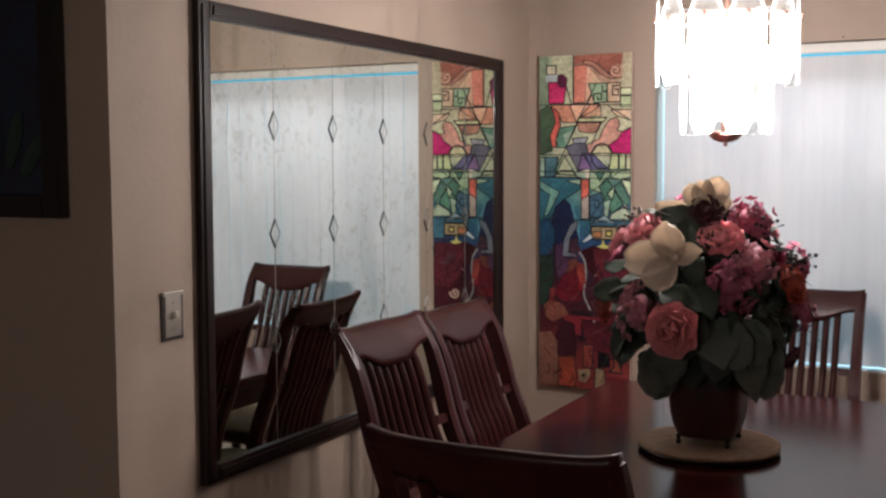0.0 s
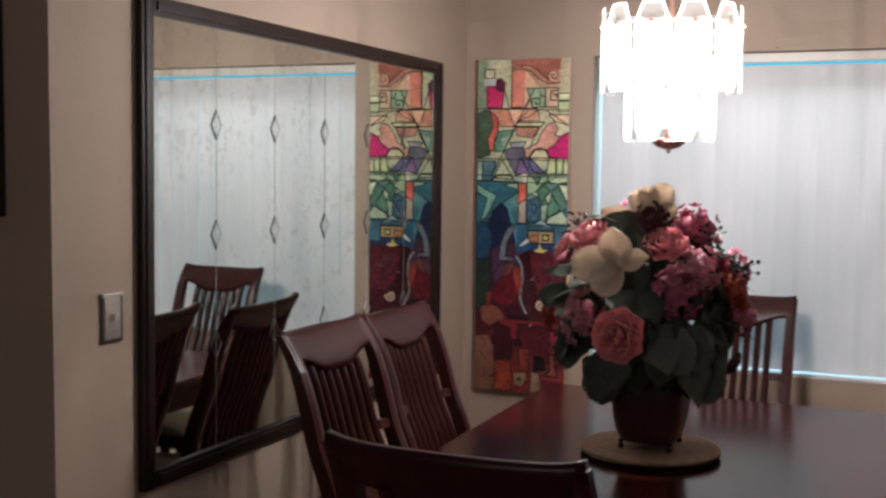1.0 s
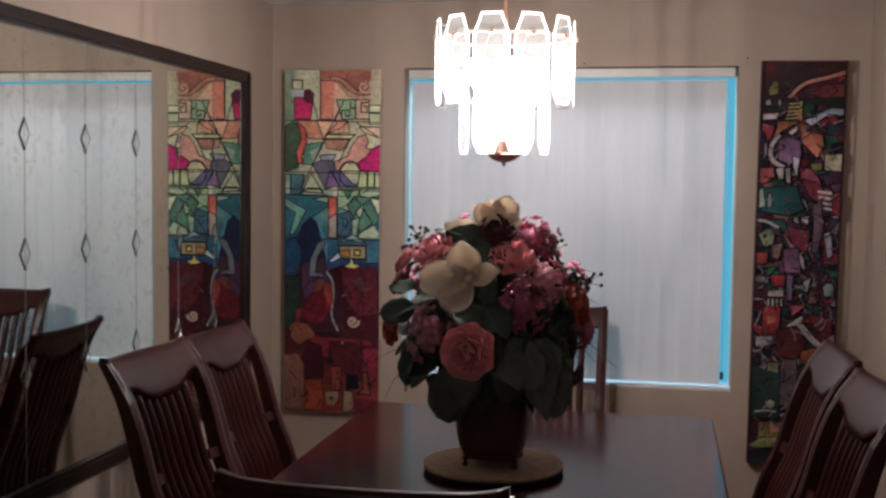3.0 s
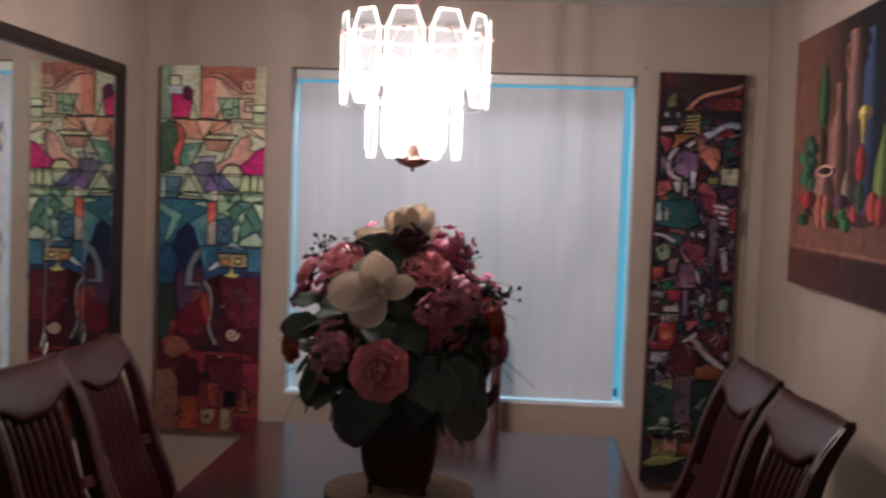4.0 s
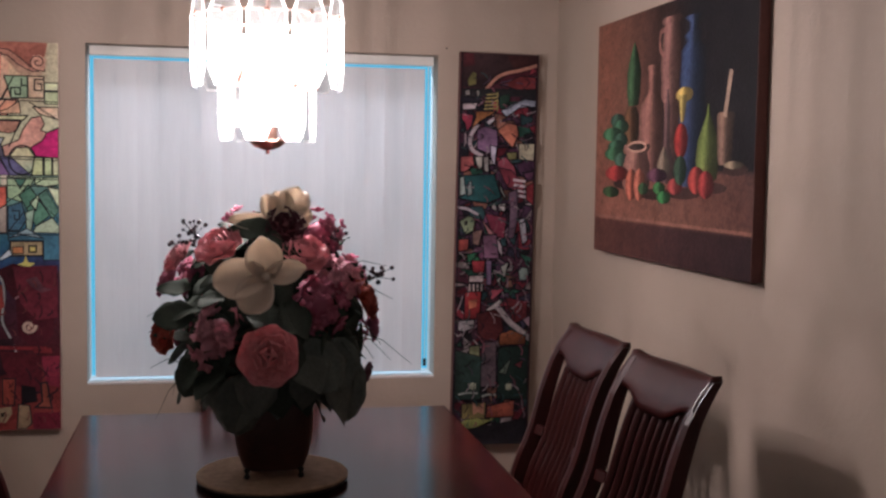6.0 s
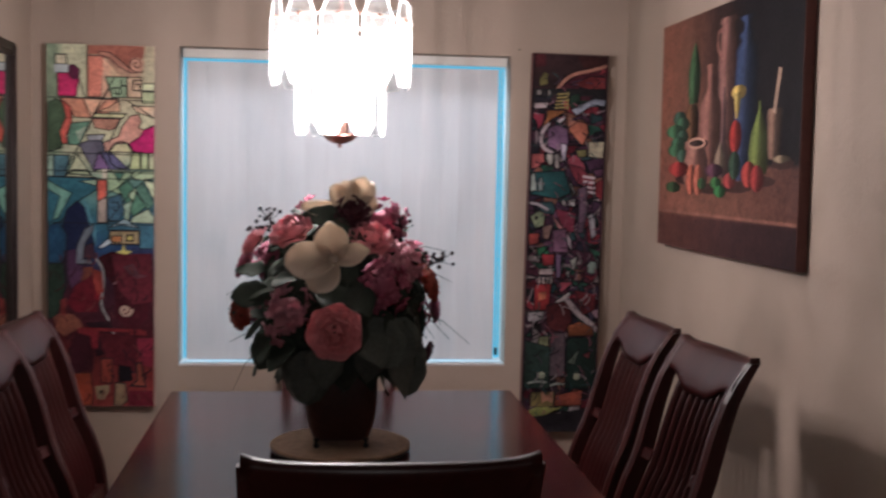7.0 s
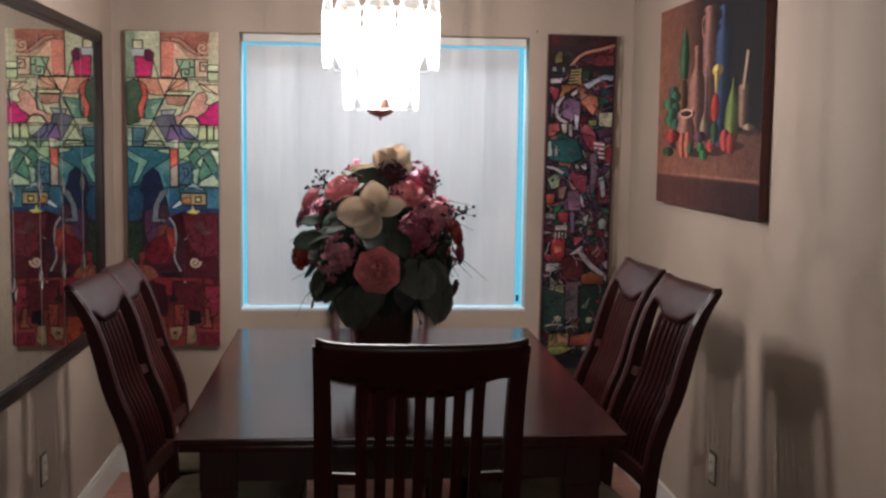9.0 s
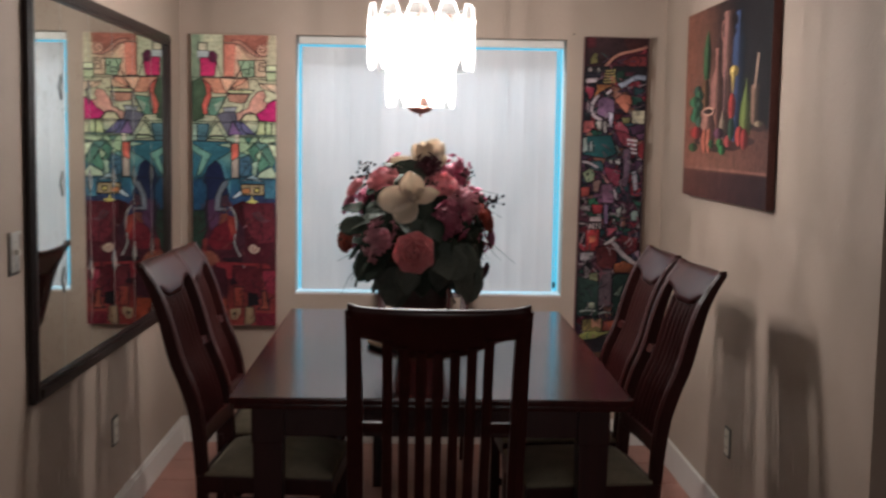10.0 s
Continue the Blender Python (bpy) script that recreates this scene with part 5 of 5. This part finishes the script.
# a net of short brush strokes over the patches
for k in range(260):
    x, y = RR.random(), RR.uniform(0.05, 0.96)
    a, r = RR.uniform(0, 3.14), RR.uniform(0.04, 0.16)
    q = [(x, y), (x + 0.5 * r * math.cos(a) + 0.02, y + 0.10 * r * math.sin(a)), (x + r * math.cos(a), y + 0.2 * r * math.sin(a))]
    tone = RR.choice(((0.008, 0.006, 0.009), (0.010, 0.008, 0.012), (0.008, 0.007, 0.01), (0.22, 0.18, 0.19), (0.16, 0.05, 0.07), (0.05, 0.03, 0.05), (0.02, 0.05, 0.05)))
    rp.line(curve(q, 3), RR.uniform(0.002, 0.0055), tone)
rp.line([(0.004, 0.002), (0.004, 0.998)], 0.006, (0.012, 0.01, 0.012))
rp.line([(0.99, 0.002), (0.99, 0.998)], 0.010, (0.02, 0.008, 0.01))
rp.done()

# still life on the side wall
sl = Painting("still_life_painting", "unframed still life canvas of bottles, jugs, peppers and fruit", 1.246, 0.815, Matrix.Translation((1.338, -0.610, 2.184)) @ pose(0, 0, 0, 90, 0, -90), CANVASEDGE)


def sl_ground(x, y):
    c = blend(((0.0, 0.30, 0.115, 0.075), (0.25, 0.20, 0.085, 0.06), (0.45, 0.055, 0.026, 0.022), (0.65, 0.012, 0.009, 0.012), (1.0, 0.009, 0.006, 0.009)), x)
    c = tuple(v * (0.65 + 0.3 * y) for v in c)
    if y > 0.655:
        c = blend(((0.0, 0.26, 0.10, 0.07), (0.5, 0.20, 0.085, 0.06), (1.0, 0.12, 0.05, 0.04)), x)
        c = tuple(v * (0.75 + 0.9 * (y - 0.655)) for v in c)
    if y > 0.845:
        c = blend(((0.0, 0.12, 0.045, 0.035), (0.6, 0.05, 0.02, 0.02), (1.0, 0.03, 0.012, 0.014)), x)
    return tuple(0.80 * v for v in c)


sl.ground(sl_ground, 24, 58)


def across(p):
    return p * 1.43 / (p * 1.43 + 1 - p)


def turned(color, cx, pairs, lit=0.5, strips=10):
    """A painted vessel: half widths at heights, shaded from its lit side to the dark one."""
    pairs = [(1.28 * w, y) for w, y in pairs]
    for k in range(strips):
        a, b = -1 + 2 * k / strips, -1 + 2 * (k + 1) / strips
        t = k / (strips - 1)
        j = 0.55 + 1.15 * math.exp(-((t - 0.25) / 0.22) ** 2) - 0.9 * lit * t
        left = [(across(cx + w * a), y) for w, y in pairs]
        right = [(across(cx + w * b), y) for w, y in reversed(pairs)]
        sl.face(left + right, tuple(max(0.003, (0.5 * c + 0.18 * b) * j) for c, b in zip(color, (0.10, 0.055, 0.05))))
        sl.k -= 1
    sl.k += 1


def spot(color, cx, cy, rx, ry, lit=0.4):
    turned(color, cx, [(rx * math.sin(math.pi * k / 10) + 0.0005, cy - ry * math.cos(math.pi * k / 10)) for k in range(11)], lit)


for x, y, r in ((0.32, 0.735, 0.10), (0.50, 0.725, 0.12), (0.66, 0.70, 0.13), (0.84, 0.635, 0.08), (0.16, 0.70, 0.09)):
    sl.face([(across(min(0.98, x + 0.04 + r * math.cos(q * 0.5))), y + 0.022 * math.sin(q * 0.5)) for q in range(13)], (0.035, 0.016, 0.014))
turned((0.03, 0.13, 0.05), 0.225, [(0.002, 0.115), (0.02, 0.17), (0.034, 0.24), (0.032, 0.32), (0.024, 0.375)])
turned((0.16, 0.075, 0.03), 0.215, [(0.022, 0.38), (0.038, 0.42), (0.038, 0.50), (0.02, 0.54)])
for k in range(7):
    spot((0.03, 0.12 + 0.03 * (k % 3), 0.08), 0.13 + 0.03 * math.sin(2.4 * k), 0.43 + 0.028 * k, 0.034 + 0.006 * (k % 3), 0.03)
turned((0.010, 0.05, 0.13), 0.59, [(0.03, 0.075), (0.045, 0.08), (0.02, 0.10), (0.02, 0.13), (0.045, 0.145), (0.03, 0.17), (0.06, 0.20), (0.065, 0.24), (0.068, 0.70)], 0.5)
turned((0.26, 0.125, 0.105), 0.455, [(0.04, 0.055), (0.05, 0.07), (0.036, 0.09), (0.042, 0.13), (0.05, 0.24), (0.045, 0.30), (0.05, 0.62)], 0.4)
sl.line([(across(x), y) for x, y in curve([(0.415, 0.10), (0.385, 0.11), (0.385, 0.17), (0.41, 0.20)])], 0.016, (0.20, 0.09, 0.075))
turned((0.30, 0.135, 0.105), 0.345, [(0.026, 0.225), (0.03, 0.235), (0.022, 0.25), (0.022, 0.33), (0.055, 0.38), (0.06, 0.42), (0.058, 0.66)], 0.45)
turned((0.14, 0.08, 0.08), 0.44, [(0.004, 0.33), (0.012, 0.40), (0.016, 0.55), (0.045, 0.62), (0.04, 0.67), (0.01, 0.69)], 0.3)
turned((0.30, 0.24, 0.17), 0.425, [(0.004, 0.55), (0.028, 0.60), (0.034, 0.64), (0.01, 0.675)], 0.4)
spot((0.62, 0.44, 0.12), 0.545, 0.36, 0.042, 0.028, 0.3)
turned((0.55, 0.42, 0.12), 0.535, [(0.02, 0.36), (0.014, 0.42), (0.008, 0.46)], 0.3)
spot((0.42, 0.03, 0.025), 0.53, 0.53, 0.034, 0.065)
turned((0.40, 0.19, 0.15), 0.255, [(0.06, 0.535), (0.064, 0.55), (0.05, 0.57), (0.065, 0.62), (0.066, 0.70), (0.05, 0.735)], 0.45)
spot((0.02, 0.01, 0.008), 0.255, 0.545, 0.048, 0.014, 0.1)
sl.line([(across(0.255 + 0.057 * math.cos(a * 0.35)), 0.545 + 0.019 * math.sin(a * 0.35)) for a in range(19)], 0.008, (0.42, 0.24, 0.18))
turned((0.15, 0.22, 0.05), 0.70, [(0.004, 0.405), (0.008, 0.44), (0.022, 0.47), (0.048, 0.53), (0.058, 0.60), (0.05, 0.665), (0.02, 0.69)], 0.45)
turned((0.22, 0.13, 0.09), 0.81, [(0.036, 0.44), (0.044, 0.45), (0.04, 0.50), (0.036, 0.60), (0.028, 0.62)], 0.45)
sl.line([(across(0.805), 0.445), (across(0.835), 0.31)], 0.022, (0.28, 0.19, 0.14))
for c, x, y, rx, ry in (((0.40, 0.03, 0.03), 0.135, 0.655, 0.045, 0.03), ((0.56, 0.15, 0.09), 0.225, 0.70, 0.022, 0.06), ((0.56, 0.16, 0.10), 0.275, 0.70, 0.022, 0.06), ((0.02, 0.10, 0.03), 0.10, 0.735, 0.032, 0.022),
                        ((0.02, 0.12, 0.04), 0.30, 0.715, 0.02, 0.022), ((0.10, 0.03, 0.07), 0.385, 0.66, 0.04, 0.025), ((0.02, 0.20, 0.05), 0.40, 0.71, 0.024, 0.022), ((0.02, 0.22, 0.06), 0.43, 0.745, 0.027, 0.022),
                        ((0.44, 0.06, 0.06), 0.50, 0.70, 0.03, 0.028), ((0.02, 0.09, 0.05), 0.53, 0.64, 0.026, 0.05), ((0.42, 0.05, 0.04), 0.635, 0.675, 0.034, 0.045), ((0.40, 0.04, 0.04), 0.695, 0.69, 0.032, 0.045), ((0.36, 0.28, 0.18), 0.87, 0.62, 0.04, 0.012)):
    spot(c, x, y, rx * 1.25, ry * 1.1)
sl.line([(0.002, 0.845), (0.998, 0.845)], 0.010, (0.20, 0.09, 0.065))
sl.done()

# dark framed picture in the adjoining room
pic = thing("framed_picture", "dark blue-green picture in a black lacquered frame", "painting")
PX0, PX1, PZ0, PZ1, PY = -2.02, -1.256, 1.512, 2.20, LEND
for x0, x1, z0, z1 in ((PX0, PX0 + 0.062, PZ0, PZ1), (PX1 - 0.062, PX1, PZ0, PZ1), (PX0 + 0.062, PX1 - 0.062, PZ0, PZ0 + 0.062), (PX0 + 0.062, PX1 - 0.062, PZ1 - 0.062, PZ1)):
    part("frame_bar", boxed(x0, x1, PY - 0.035, PY - 0.002, z0, z1, bevel=0.008), BLACKFRAME, pic)
PICDARK = shader("dark_picture", (0.012, 0.03, 0.055), 0.25, var=0.7, scale=5, tint=(0.03, 0.012, 0.016))
part("picture_face", boxed(PX0 + 0.055, PX1 - 0.055, PY - 0.014, PY - 0.006, PZ0 + 0.055, PZ1 - 0.055), PICDARK, pic)
bm = bmesh.new()
for k in range(5):
    x = -1.40 - 0.05 * k
    petal(bm, pose(x, PY - 0.0155, 1.62 + 0.02 * (k % 2), 90, 0, 0) @ Matrix.Rotation(0.3 * (k - 2), 4, "Z"), 0.12 + 0.03 * (k % 3), 0.05, 0.05, 0.0, 4, 5)
part("painted_leaf_spray", bm, shader("dim_green_paint", (0.02, 0.045, 0.03), 0.5), pic)

# ---- switch and outlets
def wall_plate(name, label, category, x, y, z, side, w, h, toggle):
    ob = thing(name, label, category)
    s = side

    def bx(x0, x1, a):
        return boxed(min(x + s * x0, x + s * x1), max(x + s * x0, x + s * x1), y + a[0], y + a[1], z + a[2], z + a[3], bevel=0.0015)
    part("plate_rim", bx(0.0, 0.006, (-w / 2, w / 2, -h / 2, h / 2)), PLATEEDGE, ob, "dark metal rim")
    part("plate_face", bx(0.004, 0.0085, (-w / 2 + 0.010, w / 2 - 0.010, -h / 2 + 0.010, h / 2 - 0.010)), METALPLATE if toggle else PLASTIC, ob)
    if toggle:
        part("top_lip", bx(0.005, 0.011, (-w / 2, w / 2, h / 2 - 0.010, h / 2)), METALPLATE, ob, "bright top edge")
        part("toggle", bx(0.008, 0.022, (-0.005, 0.005, -0.004, 0.012)), PLASTIC, ob)
        for q in (-0.035, 0.035):
            part("screw", bx(0.008, 0.0095, (-0.003, 0.003, q - 0.003, q + 0.003)), METALPLATE, ob)
    else:
        for q in (-0.022, 0.022):
            part("socket_face", bx(0.008, 0.0105, (-0.015, 0.015, q - 0.014, q + 0.014)), PLASTIC, ob)
            for e in (-0.006, 0.006):
                part("slot", bx(0.010, 0.0110, (e - 0.0012, e + 0.0012, q - 0.004, q + 0.005)), SLOT, ob)
    return ob


wall_plate("light_switch", "metal toggle light switch plate with a dark rim", "light switch", LEFT, -2.452, 1.245, 1, 0.082, 0.130, True)
wall_plate("wall_outlet", "ivory wall outlet with a dark metal rim", "outlet", LEFT, -1.34, 0.41, 1, 0.08, 0.118, False)
wall_plate("wall_outlet", "ivory wall outlet with a dark metal rim", "outlet", RIGHT, -1.40, 0.40, -1, 0.075, 0.122, False)

for x, z in ((0.895, 2.150), (0.24, 2.134)):
    nail = thing("nail", "small dark nail stuck in the beige wall", "nail")
    part("nail_head", lathe(bmesh.new(), [(0.001, 0.0), (0.004, 0.0), (0.004, 0.002), (0.0015, 0.002), (0.0015, 0.012)], 0, 0, 0, 8), IRON, nail).matrix_basis = Matrix.Translation((x, -0.010, z)) @ pose(0, 0, 0, -90, 0, 0)

# ---- floor tiles
TILE = 0.33
tmesh = bpy.data.meshes.new("tile")
bm = boxed(-TILE / 2 + 0.003, TILE / 2 - 0.003, -TILE / 2 + 0.003, TILE / 2 - 0.003, -0.008, 0.0)
bm.to_mesh(tmesh)
bm.free()
tmesh.materials.append(FLOOR)
for i in range(-4, 6):
    for j in range(0, 18):
        x, y = 0.12 + (i - 0.5) * TILE, -0.012 - (j + 0.5) * TILE
        if LEFT + 0.02 < x - TILE / 2 + 0.2 and x + TILE / 2 - 0.2 < RIGHT:
            t = new("tile", tmesh)
            t.parent = floor
            t.location = (x, y, 0.0)
